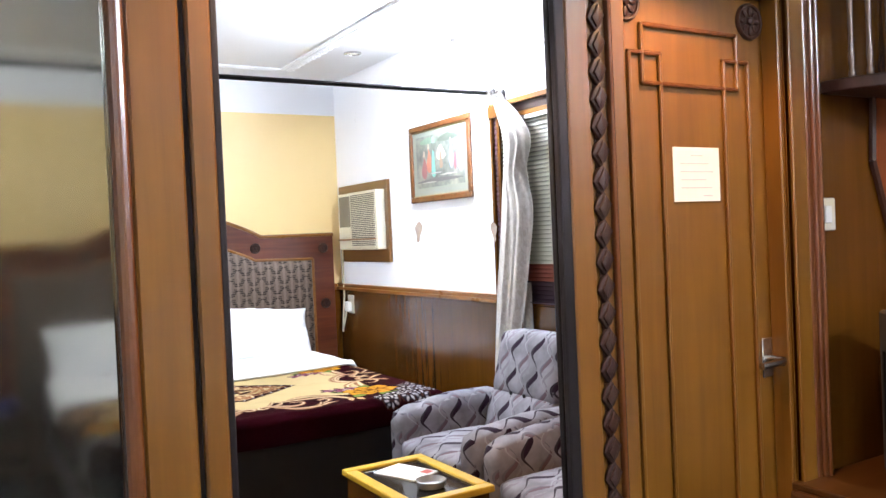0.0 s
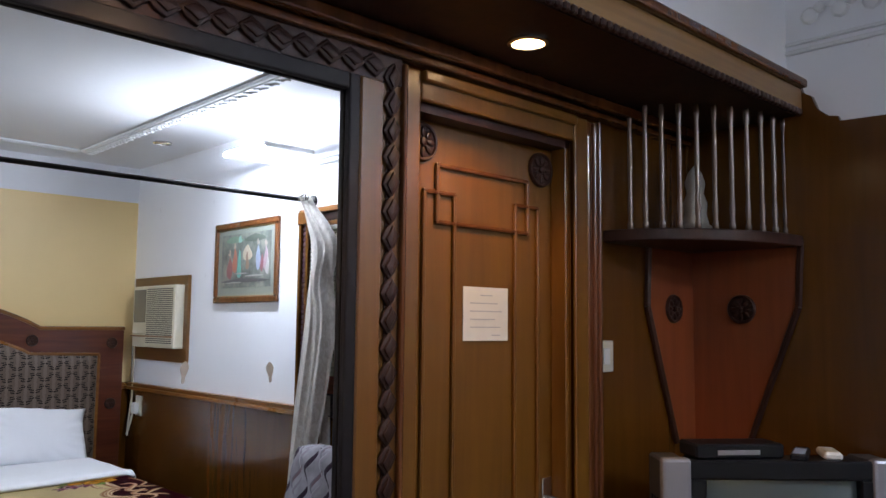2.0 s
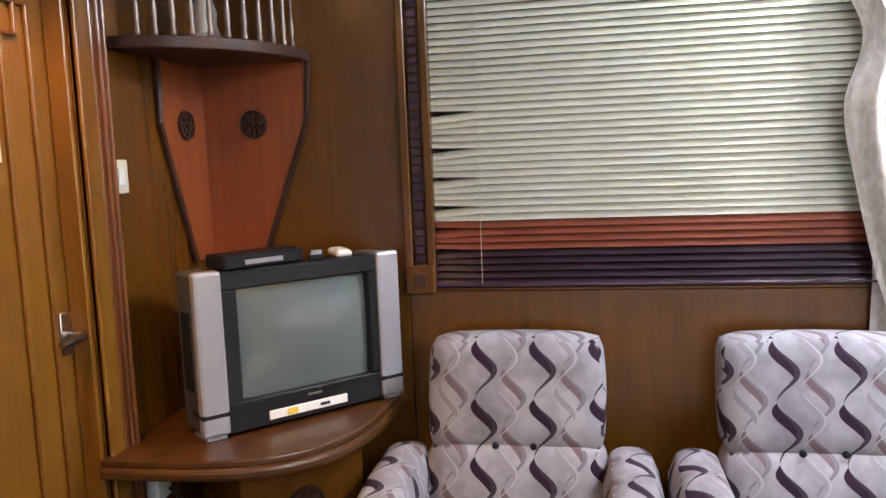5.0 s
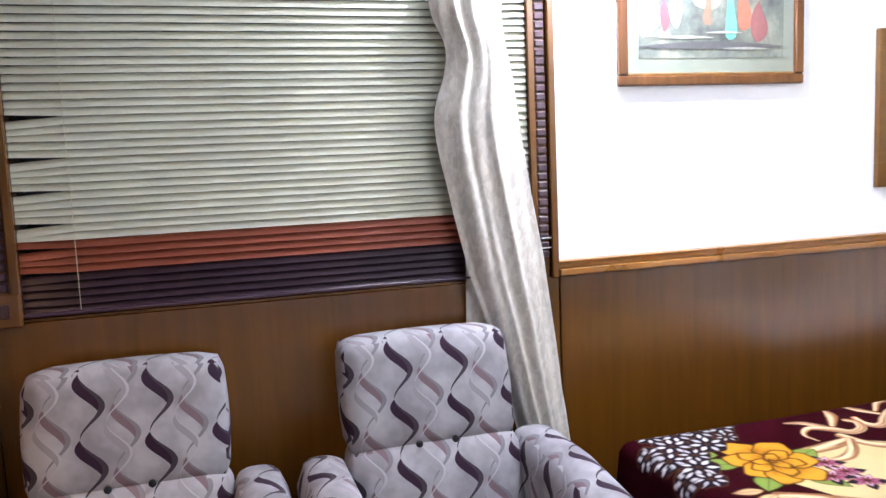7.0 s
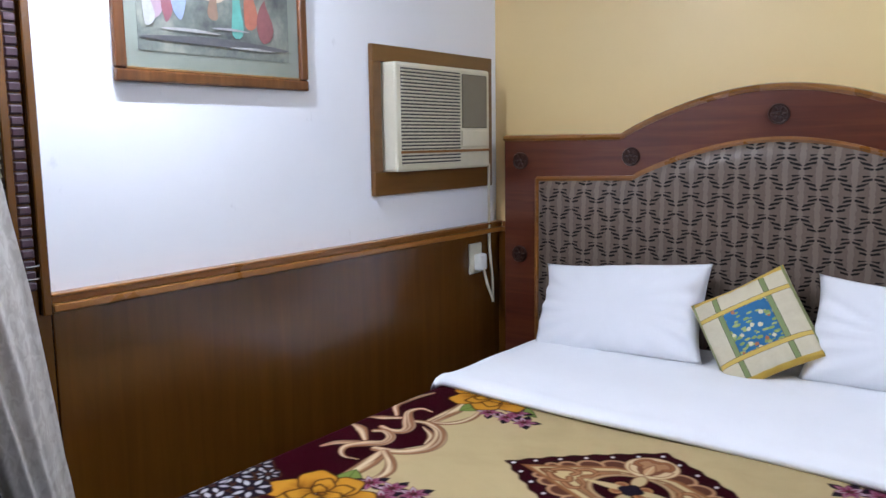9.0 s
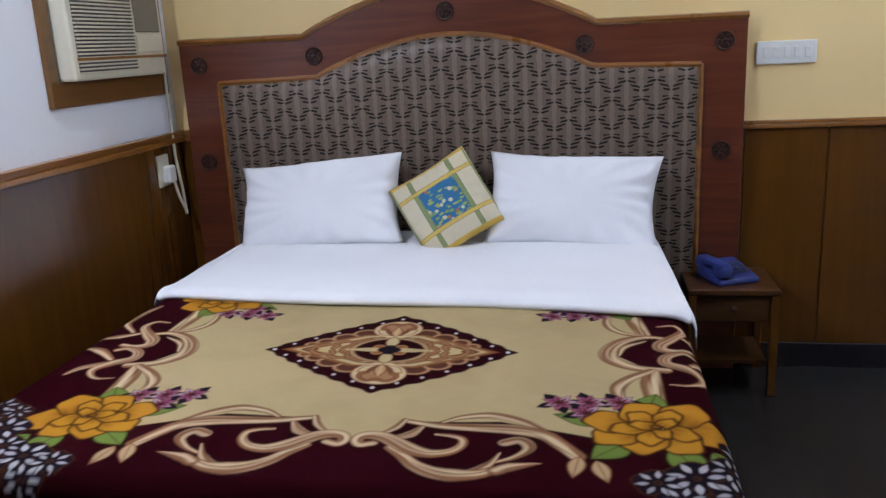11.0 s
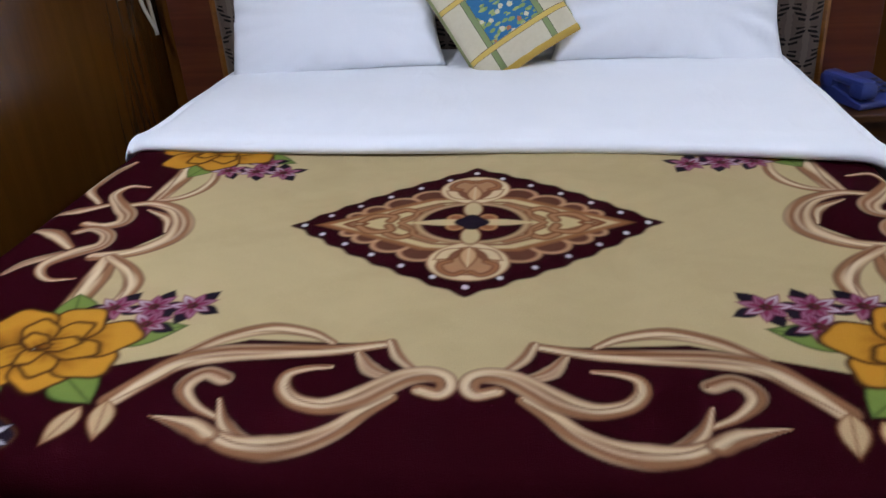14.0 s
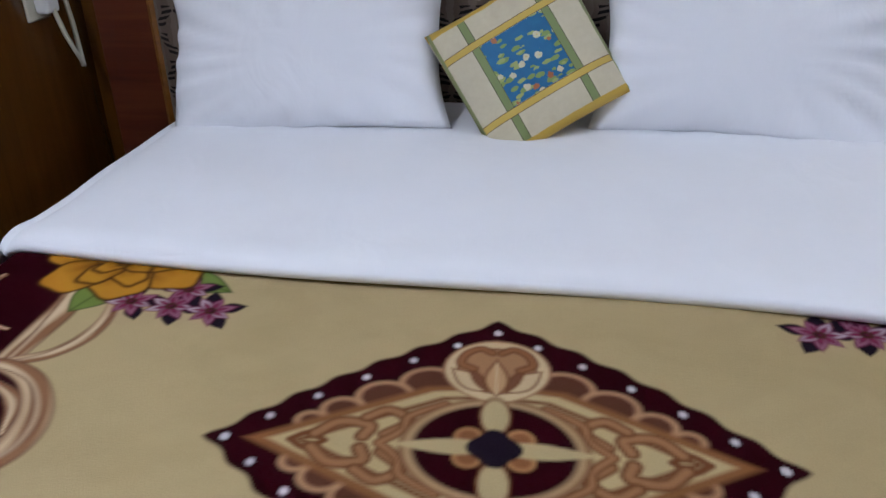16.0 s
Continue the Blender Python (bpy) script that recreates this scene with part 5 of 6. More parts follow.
def cushion(w, h, t, seed, n=34, crease=1.0, pinch=0.045):
    """A stuffed cushion, flat in x and y, with drawn-in sides and creased corners."""
    bm = bmesh.new()
    rng = random.Random(seed)
    ph = [rng.uniform(0, 6.28) for _ in range(6)]
    grids = []
    for s in (1, -1):
        g = []
        for i in range(n + 1):
            for j in range(n + 1):
                u, v = -1 + 2 * i / n, -1 + 2 * j / n
                edge = max(abs(u), abs(v))
                x = u * w / 2 * (1 - pinch * (1 - v * v) * abs(u) ** 3)
                y = v * h / 2 * (1 - pinch * (1 - u * u) * abs(v) ** 3)
                body = ((1 - abs(u) ** 2.4) * (1 - abs(v) ** 2.4))
                z = s * t / 2 * max(body, 0.0) ** 0.42
                ang = math.atan2(v, u)
                z += s * crease * 0.006 * max(body, 0) ** 0.3 * (edge ** 3) * math.sin(ang * 17 + ph[0] + 3 * edge)
                z += crease * 0.005 * math.sin(u * 4 + ph[1]) * math.sin(v * 3 + ph[2]) * (1 - edge)
                z += crease * 0.010 * edge ** 4 * math.sin(ang * 3 + ph[3])
                g.append(bm.verts.new((x, y, z)))
        grids.append(g)
        for i in range(n):
            for j in range(n):
                k = i * (n + 1) + j
                f = (g[k], g[k + n + 1], g[k + n + 2], g[k + 1])
                bm.faces.new(f if s > 0 else f[::-1])
    bmesh.ops.remove_doubles(bm, verts=list(bm.verts), dist=0.0004)
    return bm


def leaning(x, y, z, lean, inplane):
    """A frame whose local x and y lie in a plane that leans back towards the headboard; local z faces the room."""
    e1, e2 = Vector((1, 0, 0)), Vector((0, -math.sin(radians(lean)), math.cos(radians(lean))))
    a = radians(inplane)
    X, Y = -e1 * math.cos(a) + e2 * math.sin(a), e1 * math.sin(a) + e2 * math.cos(a)
    Z = X.cross(Y)
    m = Matrix((X, Y, Z)).transposed().to_4x4()
    m.translation = (x, y, z)
    return m


for cx, wd, tilt_, seed in ((1.738, 0.675, 4.0, 3), (0.752, 0.65, -4.0, 8)):
    o = tagged(part("pillow", cushion(wd, 0.368, 0.15, seed, crease=2.6, pinch=0.085), LINEN, smooth="all"), "plump white pillow leaning on the headboard", "pillow", group="bed pillows")
    o.matrix_world = leaning(cx, -2.930, 0.744, 22, tilt_)
cu = Mat("printed_cushion_cover", 0.7)
tc = cu.node("ShaderNodeTexCoord")
sx = cu.node("ShaderNodeSeparateXYZ")
cu.link(tc.outputs["Object"], sx.inputs[0])
ux, uy = sx.outputs["X"], sx.outputs["Y"]


def both(c, pos, half):
    return cu.m("LESS_THAN", cu.m("ABSOLUTE", cu.m("SUBTRACT", cu.m("ABSOLUTE", c), pos)), half)


col = cu.mix(cu.noise(90, 2, cu.coords((1, 1, 1))), (0.56, 0.50, 0.34), (0.64, 0.58, 0.42))
for c, q, h_, tone in ((ux, 0.084, 0.0095, (0.06, 0.05, 0.02)), (ux, 0.084, 0.008, (0.20, 0.25, 0.09)), (uy, 0.084, 0.0085, (0.10, 0.05, 0.02)), (uy, 0.084, 0.007, (0.60, 0.42, 0.08)), (uy, 0.158, 0.010, (0.55, 0.36, 0.05)), (ux, 0.160, 0.004, (0.25, 0.27, 0.10))):
    col = cu.mix(both(c, q, h_), col, tone)
blue = cu.mix(cu.noise(40, 2, cu.coords((1, 1, 1))), (0.008, 0.095, 0.23), (0.018, 0.155, 0.31))


def sprigs(scale, size, tone, base_, off, long_=1.0, turn=0.0):
    vo = cu.node("ShaderNodeTexVoronoi", Scale=scale)
    mp = cu.coords((1, long_, 0.0), (0, 0, turn))
    ad = cu.t.nodes.new("ShaderNodeVectorMath")
    ad.inputs[1].default_value = (off, off * 0.7, 0)
    cu.link(mp, ad.inputs[0])
    cu.link(ad.outputs[0], vo.inputs["Vector"])
    d = cu.m("ADD", vo.outputs["Distance"], cu.m("MULTIPLY", cu.noise(120, 2, cu.coords((1, 1, 0))), 0.25))
    return cu.mix(cu.m("LESS_THAN", d, size), base_, tone)


blue = sprigs(30, 0.46, (0.22, 0.30, 0.08), blue, 0.0, 2.0, 0.7)
blue = sprigs(27, 0.40, (0.34, 0.38, 0.12), blue, 0.53, 2.2, -0.6)
blue = sprigs(30, 0.38, (0.62, 0.56, 0.36), blue, 0.37)
blue = sprigs(30, 0.24, (0.60, 0.42, 0.08), blue, 0.37)
blue = sprigs(27, 0.32, (0.40, 0.13, 0.05), blue, 0.81)
inside = cu.m("MULTIPLY", cu.m("LESS_THAN", cu.m("ABSOLUTE", ux), 0.075), cu.m("LESS_THAN", cu.m("ABSOLUTE", uy), 0.075))
cu.base(cu.mix(inside, col, blue))
cu.bump(cu.noise(500, 2, cu.coords((1, 1, 1))), 0.2, 0.001)
o = tagged(part("throw_cushion", cushion(0.335, 0.335, 0.10, 5, 28, 1.0, 0.02), cu.mat, smooth="all"), "small cream checked cushion with a blue floral middle", "cushion")
o.matrix_world = leaning(1.222, -2.882, 0.746, 26, 32)

# ---- armchairs ----
ch = Mat("armchair_fabric", 0.75)
ch.b.inputs["Specular IOR Level"].default_value = 0.15
uv = ch.node("ShaderNodeUVMap")
uv.uv_map = "cloth"
sx = ch.node("ShaderNodeSeparateXYZ")
ch.link(uv.outputs[0], sx.inputs[0])
cu_, cv_ = sx.outputs["X"], sx.outputs["Y"]
W_, P_ = 0.157, 0.146


def strand(shift, drop, leaf, line, leafw, linew):
    """Masks of one S-shaped strand: a leaf on its upper half, a thin line on the rest."""
    f = ch.m("FRACT", ch.m("ADD", ch.m("DIVIDE", cv_, -P_), drop))
    c = ch.m("MULTIPLY", ch.m("COSINE", ch.m("MULTIPLY", f, math.tau)), 0.026)
    s = ch.m("SUBTRACT", ch.m("MULTIPLY", ch.m("SUBTRACT", ch.m("FRACT", ch.m("ADD", ch.m("DIVIDE", cu_, W_), shift)), 0.5), W_), c)
    arc = ch.m("MAXIMUM", ch.m("SINE", ch.m("MULTIPLY", ch.m("MINIMUM", ch.m("DIVIDE", f, 0.62), 1.0), math.pi)), 0.0)
    m1_ = ch.m("LESS_THAN", ch.m("ABSOLUTE", ch.m("SUBTRACT", s, ch.m("MULTIPLY", arc, leafw * 0.85))), ch.m("MULTIPLY", arc, leafw))
    thin = ch.m("MULTIPLY", ch.m("SINE", ch.m("MULTIPLY", f, math.pi)), linew)
    m2_ = ch.m("LESS_THAN", ch.m("ABSOLUTE", s), thin)
    return (m1_, leaf), (m2_, line)


weave = ch.noise(900, 2, ch.coords((1, 1, 1)))
basec = ch.mix(ch.ramp(ch.noise(9, 3, ch.coords((1, 1, 1))), [(0.38, (0, 0, 0)), (0.62, (1, 1, 1))]), (0.185, 0.172, 0.190), (0.295, 0.285, 0.31))
for mask, tone in (*strand(0.50, 0.52, (0.135, 0.092, 0.105), (0.150, 0.140, 0.160), 0.0155, 0.006), *strand(0.38, 0.22, (0.22, 0.20, 0.225), (0.31, 0.30, 0.325), 0.013, 0.0035), *strand(0.0, 0.0, (0.019, 0.007, 0.019), (0.033, 0.025, 0.034), 0.0190, 0.0070)):
    basec = ch.mix(mask, basec, tone)
ch.base(ch.mix(ch.m("MULTIPLY", weave, 0.25), basec, ch.mix(1.0, basec, (0.6, 0.6, 0.6), "MULTIPLY")))
ch.bump(weave, 0.2, 0.001)
CHAIRCLOTH = ch.mat


def upholstered(name, bm, parent, material=None, label="", du=0.0):
    """A cloth part, the cloth laid on by the side that each face looks to."""
    bm.normal_update()
    lay = bm.loops.layers.uv.new("cloth")
    for f in bm.faces:
        n = f.normal
        for lo in f.loops:
            x, y, z = lo.vert.co
            if abs(n.y) > max(abs(n.x), abs(n.z)) * 1.1:
                q = (x, z)
            elif abs(n.z) > abs(n.x) * 1.4:
                q = (y, x)
            else:
                q = (y, z)
            lo[lay].uv = (q[0] + du, q[1])
    return part(name, bm, material or CHAIRCLOTH, parent, label, smooth="all")


def puffed(x0, x1, y0, y1, z0, z1, r, puff=0.01):
    """A soft box: rounded edges and bulging faces."""
    bm = boxes((x0, x1, y0, y1, z0, z1))
    bmesh.ops.subdivide_edges(bm, edges=list(bm.edges), cuts=7, use_grid_fill=True)
    c, hs = Vector(((x0 + x1) / 2, (y0 + y1) / 2, (z0 + z1) / 2)), Vector(((x1 - x0) / 2, (y1 - y0) / 2, (z1 - z0) / 2))
    for v in bm.verts:
        p = v.co - c
        core = Vector((max(-hs[k] + r, min(hs[k] - r, p[k])) for k in range(3)))
        d = p - core
        if d.length > 1e-6:
            p = core + d.normalized() * min(d.length, r)
        q = Vector((p[k] / hs[k] for k in range(3)))
        for k in range(3):
            o1, o2 = (k + 1) % 3, (k + 2) % 3
            p[k] += math.copysign(puff, q[k]) * (abs(q[k]) ** 4) * (1 - q[o1] ** 2) * (1 - q[o2] ** 2)
        v.co = c + p
    return bm


def armchair(at):
    """Faces west. Origin on the floor under the seat."""
    root = thing("armchair", "grey lilac armchair with purple wavy pattern", "armchair", at, 0, "armchairs by the window")
    upholstered("seat_base", puffed(-0.27, 0.30, -0.245, 0.245, 0.10, 0.33, 0.02, 0.0), root)
    upholstered("seat_cushion", puffed(-0.31, 0.16, -0.242, 0.242, 0.31, 0.45, 0.045, 0.018), root, du=0.04)
    low = puffed(-0.07, 0.06, -0.232, 0.232, 0.34, 0.61, 0.032, 0.018)
    top_ = puffed(-0.06, 0.06, -0.232, 0.232, 0.59, 0.880, 0.030, 0.010)
    for b in (low, top_):
        for v in b.verts:
            v.co.x += 0.205 + (v.co.z - 0.42) * 0.26
    upholstered("backrest_lower", low, root)
    upholstered("backrest_upper", top_, root)
    for yb in (-0.05, 0.05):
        part("button", lathe([(0.010, 0), (0.009, 0.005), (0.002, 0.008)], pose(0.185, yb, 0.612, 0, -90, 0), 10), BLACKPLASTIC, root, smooth=True)
    for s in (1, -1):
        arm = puffed(-0.30, 0.30, -0.065, 0.065, 0.09, 0.60, 0.06, 0.006)
        for v in arm.verts:
            k = max(0.0, v.co.z - 0.42) / 0.18
            v.co.y = s * (0.300 + v.co.y * (1 + 0.12 * k) * 1.0)
            v.co.z -= 0.035 * max(0, -v.co.x) / 0.3
        if s < 0:
            bmesh.ops.reverse_faces(arm, faces=list(arm.faces))
        upholstered("armrest", arm, root, du=0.07 * s)
    for lx in (-0.25, 0.26):
        for ly in (-0.29, 0.29):
            part("leg", lathe([(0.018, 0.0), (0.024, 0.10)], pose(lx, ly, 0), 10), DARKWOOD, root)
    return root


armchair((1.985, 0.117, 0.0))
armchair((1.985, -0.648, 0.0))

# ---- corner table, television and what lies on it ----
TABLEWOOD = wood("dark_red_tabletop", (0.042, 0.015, 0.003), (0.064, 0.024, 0.0045), (0.09, 0.036, 0.0075), rough=0.34, coat=0.15, grain="x")
table = thing("corner_table", "varnished bow-fronted corner table", "table", (XE - 0.02, YN - 0.001, 0.0))


def bow(r, n=30, p=3.6):
    out = []
    for k in range(n + 1):
        a = k / n * math.pi / 2
        out.append((-r * math.cos(a) ** (2 / p), -0.915 * r * math.sin(a) ** (2 / p)))
    return out


part("tabletop", prism([(0, 0)] + bow(0.645), 0.018, "z", 0.68, 0.004), TABLEWOOD, table)
part("edge_band", prism([(0, 0)] + bow(0.655), 0.030, "z", 0.650, 0.010), TABLEWOOD, table, "lighter rounded edge band")
ped = boxes((-0.17, 0.17, -0.17, 0.14, 0.0, 0.65), bevel=0.004)
bmesh.ops.transform(ped, matrix=pose(-0.30, -0.30, 0, 0, 0, -45), verts=list(ped.verts))
part("pedestal", ped, WOOD, table)
m45 = pose(-0.30, -0.30, 0, 0, 0, -45)
rosette("rosette", table, m45 @ Vector((0.0, -0.171, 0.50)), 0.055, pose(0, 0, 0, 0, 0, -45))

TV_AT = (2.115, 0.65, 0.698)
tv = thing("television", "silver and black tube television with side speakers", "television", TV_AT, -43)
cab_ = boxes((-0.215, 0.215, 0.03, 0.12, 0.015, 0.415), bevel=0.008)
back = bmesh.new()
v1 = [(-0.20, 0.12, 0.03), (0.20, 0.12, 0.03), (0.20, 0.12, 0.40), (-0.20, 0.12, 0.40)]
v2 = [(-0.09, 0.31, 0.05), (0.09, 0.31, 0.05), (0.09, 0.31, 0.30), (-0.09, 0.31, 0.30)]
a = [back.verts.new(p) for p in v1]
b = [back.verts.new(p) for p in v2]
back.faces.new(b)
for i in range(4):
    back.faces.new((a[i], a[(i + 1) % 4], b[(i + 1) % 4], b[i]))
bmesh.ops.recalc_face_normals(back, faces=list(back.faces))
merge(cab_, back)
part("cabinet", cab_, BLACKPLASTIC, tv)
bez = bmesh.new()
for r in ((-0.235, 0.235, -0.004, 0.04, 0.372, 0.418), (-0.235, 0.235, -0.004, 0.04, 0.008, 0.085), (-0.235, -0.190, -0.004, 0.04, 0.085, 0.372), (0.190, 0.235, -0.004, 0.04, 0.085, 0.372)):
    box(bez, *r, bevel=0.004)
part("bezel", bez, BLACKPLASTIC, tv)
scr = bmesh.new()
g = []
for i in range(13):
    for j in range(11):
        u, v = -1 + i / 6, -1 + j / 5
        g.append(scr.verts.new((u * 0.196, 0.030 - 0.026 * (1 - 0.6 * u * u) * (1 - 0.5 * v * v), 0.2285 + v * 0.150)))
for i in range(12):
    for j in range(10):
        k = i * 11 + j
        scr.faces.new((g[k], g[k + 11], g[k + 12], g[k + 1]))
sm = Mat("tube_screen", 0.10, 0, 0.6)
sm.base(sm.mix(sm.noise(2.0, 2, sm.coords((1, 1, 1))), (0.085, 0.105, 0.105), (0.11, 0.13, 0.13)))
part("screen", scr, sm.mat, tv, "grey-green curved glass screen", "all")
for s in (-1.07, 1.02):
    sp_ = boxes((s * 0.248 - 0.036, s * 0.248 + 0.036, -0.012, 0.022, 0.012, 0.424), bevel=0.009, seg=2)
    spk = part("speaker", sp_, SILVER, tv, "silver speaker column")
    part("speaker_box", boxes((s * 0.247 - 0.033, s * 0.247 + 0.033, 0.020, 0.13, 0.016, 0.418), bevel=0.006), GREYPLASTIC, spk, "dark grey side of the speaker")
    for k in range(3):
        part("side_slot", boxes((s * 0.280 - 0.0012, s * 0.280 + 0.0022, 0.045 + 0.022 * k, 0.055 + 0.022 * k, 0.12, 0.32)), BLACKPLASTIC, spk)
    part("foot", boxes((s * 0.248 - 0.028, s * 0.248 + 0.028, -0.004, 0.08, -0.001, 0.014), bevel=0.004), SILVER, spk)
    part("speaker_slot", boxes((s * 0.248 - 0.037, s * 0.248 + 0.037, -0.013, 0.06, 0.058, 0.072), bevel=0.003), BLACKPLASTIC, spk)
part("control_strip", boxes((-0.125, 0.105, -0.008, -0.003, 0.022, 0.046), bevel=0.002), WHITEPLASTIC, tv, "pale control strip with a yellow and red sticker")
part("sticker", boxes((-0.075, -0.045, -0.0095, -0.0081, 0.026, 0.042)), plain("yellow_sticker", (0.75, 0.5, 0.05), 0.5), tv)
part("button", boxes((0.02, 0.05, -0.0105, -0.008, 0.030, 0.038), bevel=0.001), BLACKPLASTIC, tv)
part("badge", boxes((-0.012, 0.030, -0.0055, -0.0035, 0.062, 0.069), bevel=0.001), STEEL, tv)
TVM = pose(*TV_AT, 0, 0, -43)


def on_tv(name, label, cat_, x, y, turn, bm, mat):
    o = tagged(part(name, bm, mat), label, cat_)
    o.matrix_world = TVM @ pose(x, y, 0.4155, 0, 0, turn)
    return o


stb = thing("set_top_box", "black set-top box lying on the television", "set-top box")
stb.matrix_world = TVM @ pose(-0.105, 0.075, 0.4155, 0, 0, 6)
part("body", boxes((-0.115, 0.115, -0.06, 0.045, 0.004, 0.040), bevel=0.005), BLACKPLASTIC, stb)
part("front_strip", boxes((-0.06, 0.05, -0.063, -0.060, 0.014, 0.026), bevel=0.001), SILVER, stb)
for s in (-0.09, 0.09):
    part("foot", boxes((s - 0.01, s + 0.01, -0.03, 0.03, 0.0, 0.005)), BLACKPLASTIC, stb)
rem = thing("remote_control", "dark remote control with a blue and white face", "remote control")
rem.matrix_world = TVM @ pose(0.075, 0.072, 0.4155, 0, 0, 62)
part("body", boxes((-0.07, 0.07, -0.02, 0.02, 0.0, 0.018), bevel=0.005), BLACKPLASTIC, rem)
part("keypad", boxes((-0.06, 0.03, -0.014, 0.014, 0.0182, 0.0195)), plain("pale_blue_keys", (0.35, 0.42, 0.55), 0.4), rem)
rem2 = thing("remote_control", "small cream white remote control", "remote control")
rem2.matrix_world = TVM @ pose(0.15, 0.075, 0.4155, 0, 0, 75)
part("body", boxes((-0.055, 0.055, -0.022, 0.022, 0.0, 0.020), bevel=0.006), WHITEPLASTIC, rem2)
part("keypad", boxes((-0.045, 0.02, -0.015, 0.015, 0.0201, 0.0212)), CREAM, rem2)
plug = thing("extension_plug", "white power plug with a red switch and black cords", "plug", (1.99, YN, 0.56))
part("socket_block", boxes((-0.035, 0.035, -0.035, 0, -0.05, 0.05), bevel=0.004), WHITEPLASTIC, plug)
part("switch", boxes((0.012, 0.030, -0.040, -0.035, 0.02, 0.04), bevel=0.002), plain("red_switch", (0.55, 0.03, 0.03), 0.35), plug)
part("cord", sweep([(0.0, -0.05, -0.02), (0.05, -0.06, -0.08), (0.14, -0.09, -0.12), (0.24, -0.10, -0.09)], 0.005, 6), BLACKPLASTIC, plug)
part("cord", sweep([(0.0, -0.045, 0.0), (-0.02, -0.08, 0.06), (0.02, -0.05, 0.085)], 0.004, 6), BLACKPLASTIC, plug)

# ---- nightstand, telephone, switchboard ----
stand = thing("nightstand", "brown wooden bedside table with a drawer", "nightstand", (0.165, -3.015, 0.0))
part("tabletop", boxes((-0.16, 0.165, -0.148, 0.165, 0.398, 0.42), bevel=0.004, seg=2), TABLEWOOD, stand)
drw = part("drawer", boxes((-0.13, 0.14, -0.14, 0.142, 0.29, 0.398), bevel=0.003), TABLEWOOD, stand)
part("knob", lathe([(0.006, 0), (0.006, 0.012), (0.012, 0.018), (0.004, 0.024)], pose(0, 0.142, 0.345, -90, 0, 0), 10), DARKWOOD, drw, smooth=True)
for lx in (-0.145, 0.15):
    for ly in (-0.133, 0.145):
        part("leg", boxes((lx - 0.015, lx + 0.015, ly - 0.015, ly + 0.015, 0.0, 0.398), bevel=0.003), WOOD, stand)
part("shelf", boxes((-0.13, 0.135, -0.12, 0.13, 0.12, 0.135)), TABLEWOOD, stand)
BLUE = plain("blue_plastic", (0.030, 0.045, 0.19), 0.3)
phone = thing("telephone", "dark blue desk telephone on the bedside table", "telephone", (0.175, -3.0, 0.421), 22)
part("base", prism([(-0.085, 0.0), (0.095, 0.0), (0.095, 0.022), (-0.085, 0.060)], 0.165, "x", -0.085, 0.008), BLUE, phone)
bm = boxes((0.030, 0.080, -0.085, 0.095, 0.058, 0.084), bevel=0.012, seg=2)
box(bm, 0.026, 0.084, -0.090, -0.030, 0.036, 0.076, bevel=0.012, seg=2)
box(bm, 0.026, 0.084, 0.040, 0.098, 0.030, 0.076, bevel=0.012, seg=2)
part("handset", bm, BLUE, phone, smooth=True)
keys = bmesh.new()
for i in range(3):
    for j in range(4):
        box(keys, -0.065 + i * 0.026, -0.048 + i * 0.026, -0.03 + j * 0.024, -0.014 + j * 0.024, 0.050 - j * 0.005, 0.054 - j * 0.005, bevel=0.002)
part("keypad", keys, plain("dark_keys", (0.02, 0.02, 0.05), 0.4), phone)
sb = thing("switchboard", "white switch panel above the wainscot", "switch panel", (-0.03, YS, 1.25))
part("plate", boxes((-0.115, 0.10, 0, 0.014, -0.042, 0.042), bevel=0.004, seg=2), WHITEPLASTIC, sb)
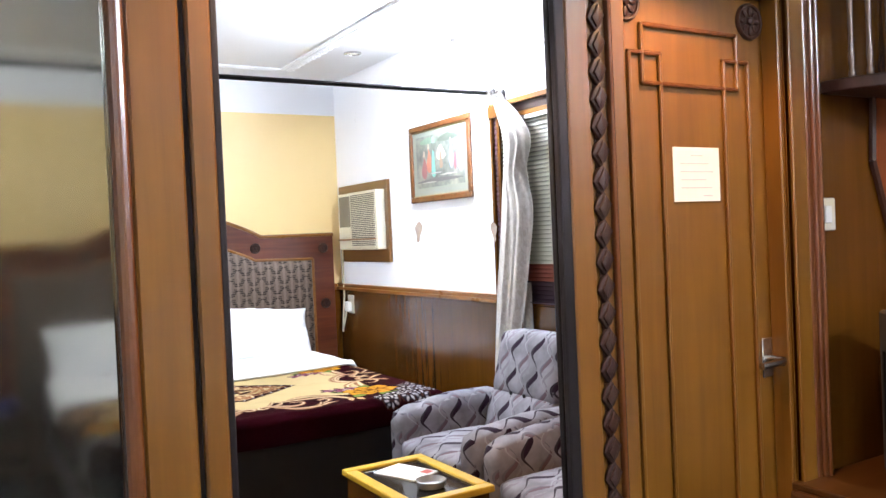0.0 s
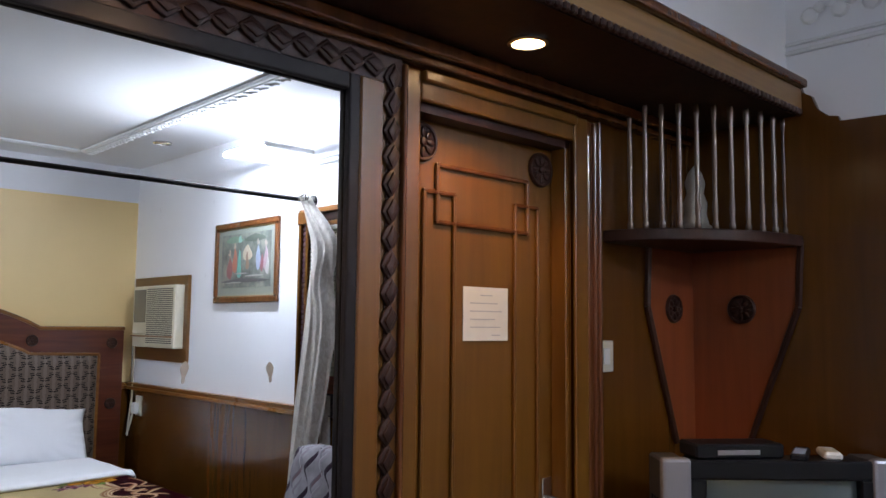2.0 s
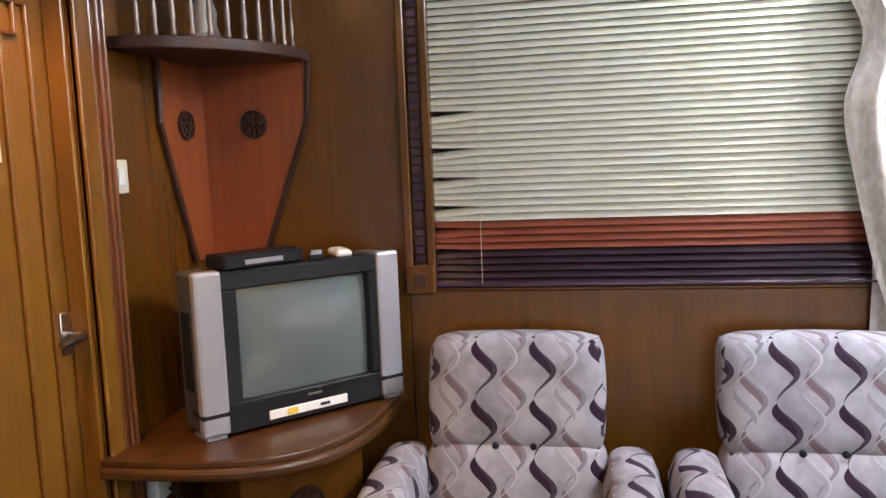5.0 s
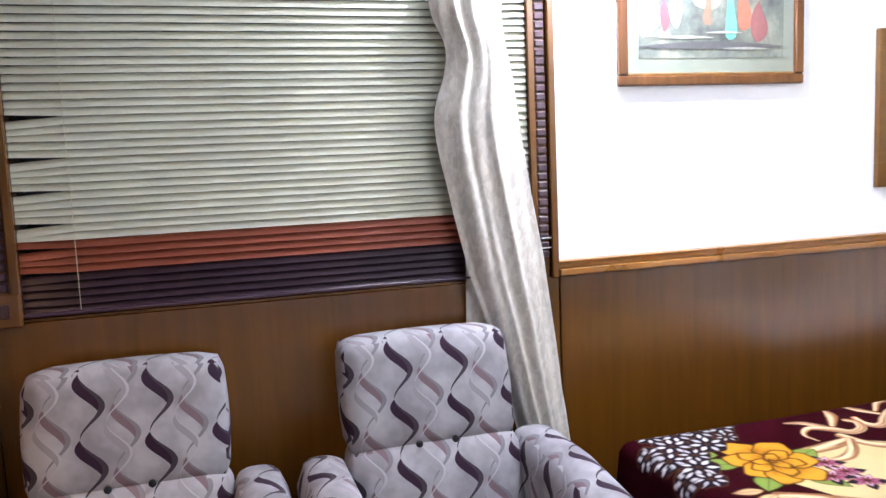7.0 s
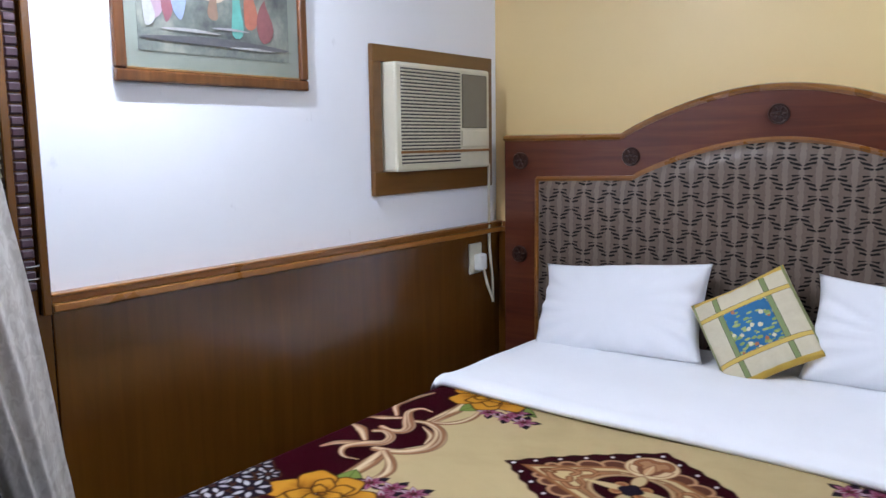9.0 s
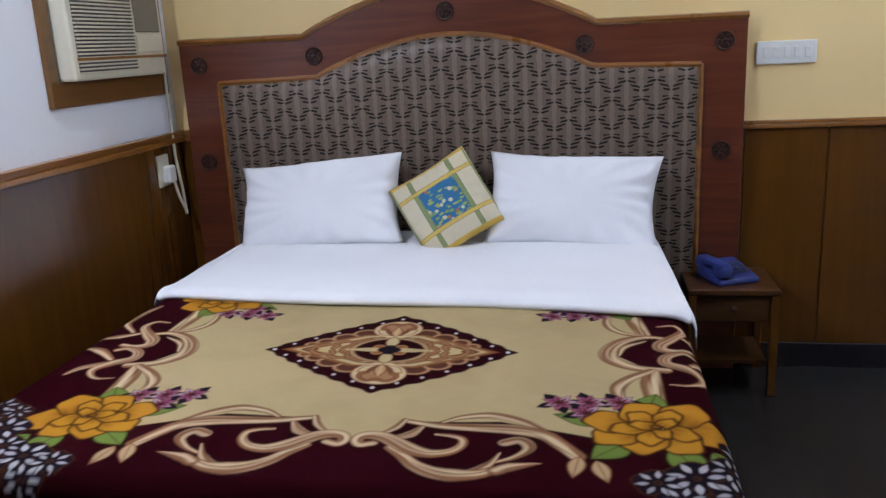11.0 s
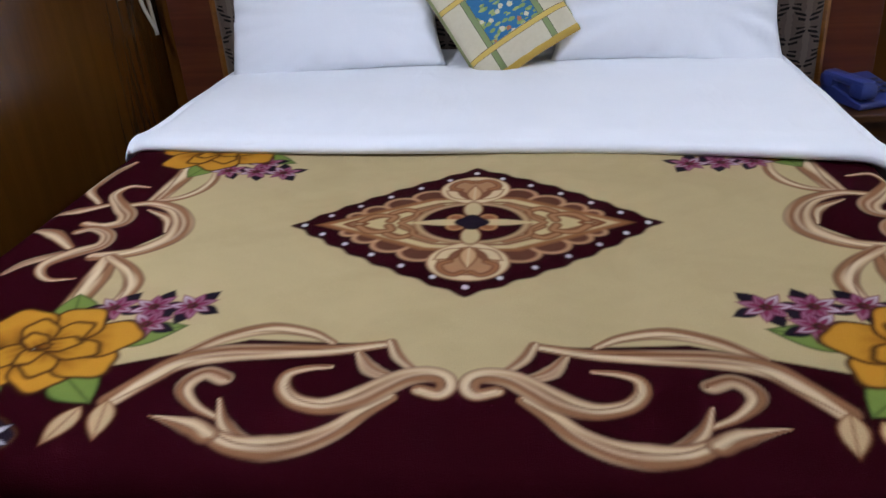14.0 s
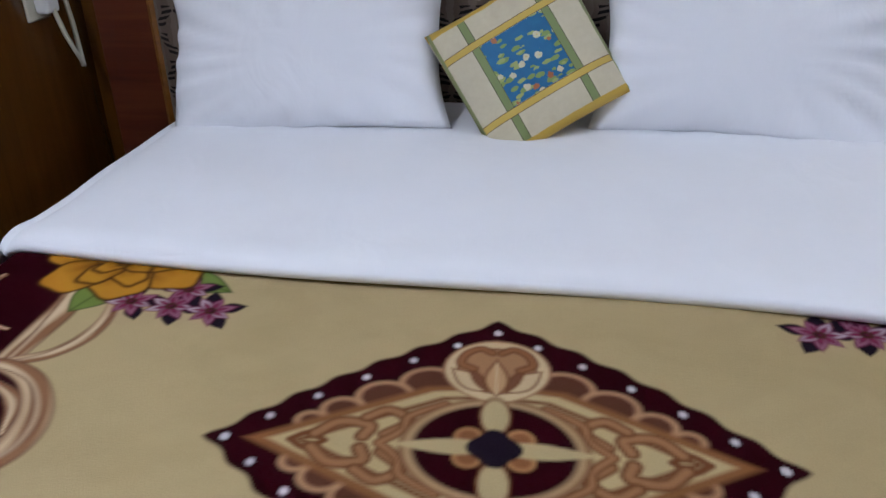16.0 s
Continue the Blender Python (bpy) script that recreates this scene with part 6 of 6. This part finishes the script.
for i in range(5):
    part("rocker", boxes((-0.095 + i * 0.037, -0.072 + i * 0.037, 0.014, 0.019, -0.02, 0.02), bevel=0.002), WHITEPLASTIC, sb)

# ---- coffee table in front of the chairs ----
YEL = wood("yellow_painted_wood", (0.55, 0.33, 0.02), (0.66, 0.42, 0.03), (0.72, 0.48, 0.05), rough=0.3)
ct = thing("coffee_table", "low brown table with a yellow rim and dark glass top", "coffee table", (1.42, -0.27, 0.0))
for r in ((-0.175, 0.175, -0.265, -0.220), (-0.175, 0.175, 0.220, 0.265), (-0.175, -0.130, -0.220, 0.220), (0.130, 0.175, -0.220, 0.220)):
    part("rim", boxes((*r, 0.445, 0.47), bevel=0.004), YEL, ct)
gm = Mat("dark_glass", 0.05)
gm.base((0.015, 0.016, 0.018))
part("glass", boxes((-0.130, 0.130, -0.220, 0.220, 0.448, 0.460)), gm.mat, ct)
part("apron", boxes((-0.16, 0.16, -0.25, 0.25, 0.33, 0.445), bevel=0.003), WOOD, ct)
for lx in (-0.14, 0.14):
    for ly in (-0.23, 0.23):
        part("leg", boxes((lx - 0.02, lx + 0.02, ly - 0.02, ly + 0.02, 0, 0.33), bevel=0.003), WOOD, ct)
mz = thing("magazine", "white folded leaflet with a red corner", "leaflet", (1.43, -0.36, 0.4605), 70)
part("cover", boxes((-0.10, 0.10, -0.07, 0.07, 0.0, 0.006), bevel=0.001), paper, mz)
part("red_block", boxes((0.05, 0.09, -0.06, -0.02, 0.0061, 0.0068)), plain("red_print", (0.5, 0.05, 0.03), 0.5), mz)
bars = bmesh.new()
for i in range(4):
    box(bars, -0.08, 0.02, -0.04 + i * 0.022, -0.036 + i * 0.022, 0.0061, 0.0066)
part("printing", bars, INK, mz)
ash = tagged(part("ashtray", lathe([(0.030, 0.0), (0.048, 0.004), (0.055, 0.028), (0.050, 0.030), (0.040, 0.010), (0.002, 0.008)], None, 18), plain("pressed_glass", (0.5, 0.52, 0.52), 0.08, 0.5), smooth=True), "small clear glass ashtray on the coffee table", "ashtray")
ash.location = (1.42, -0.15, 0.4605)
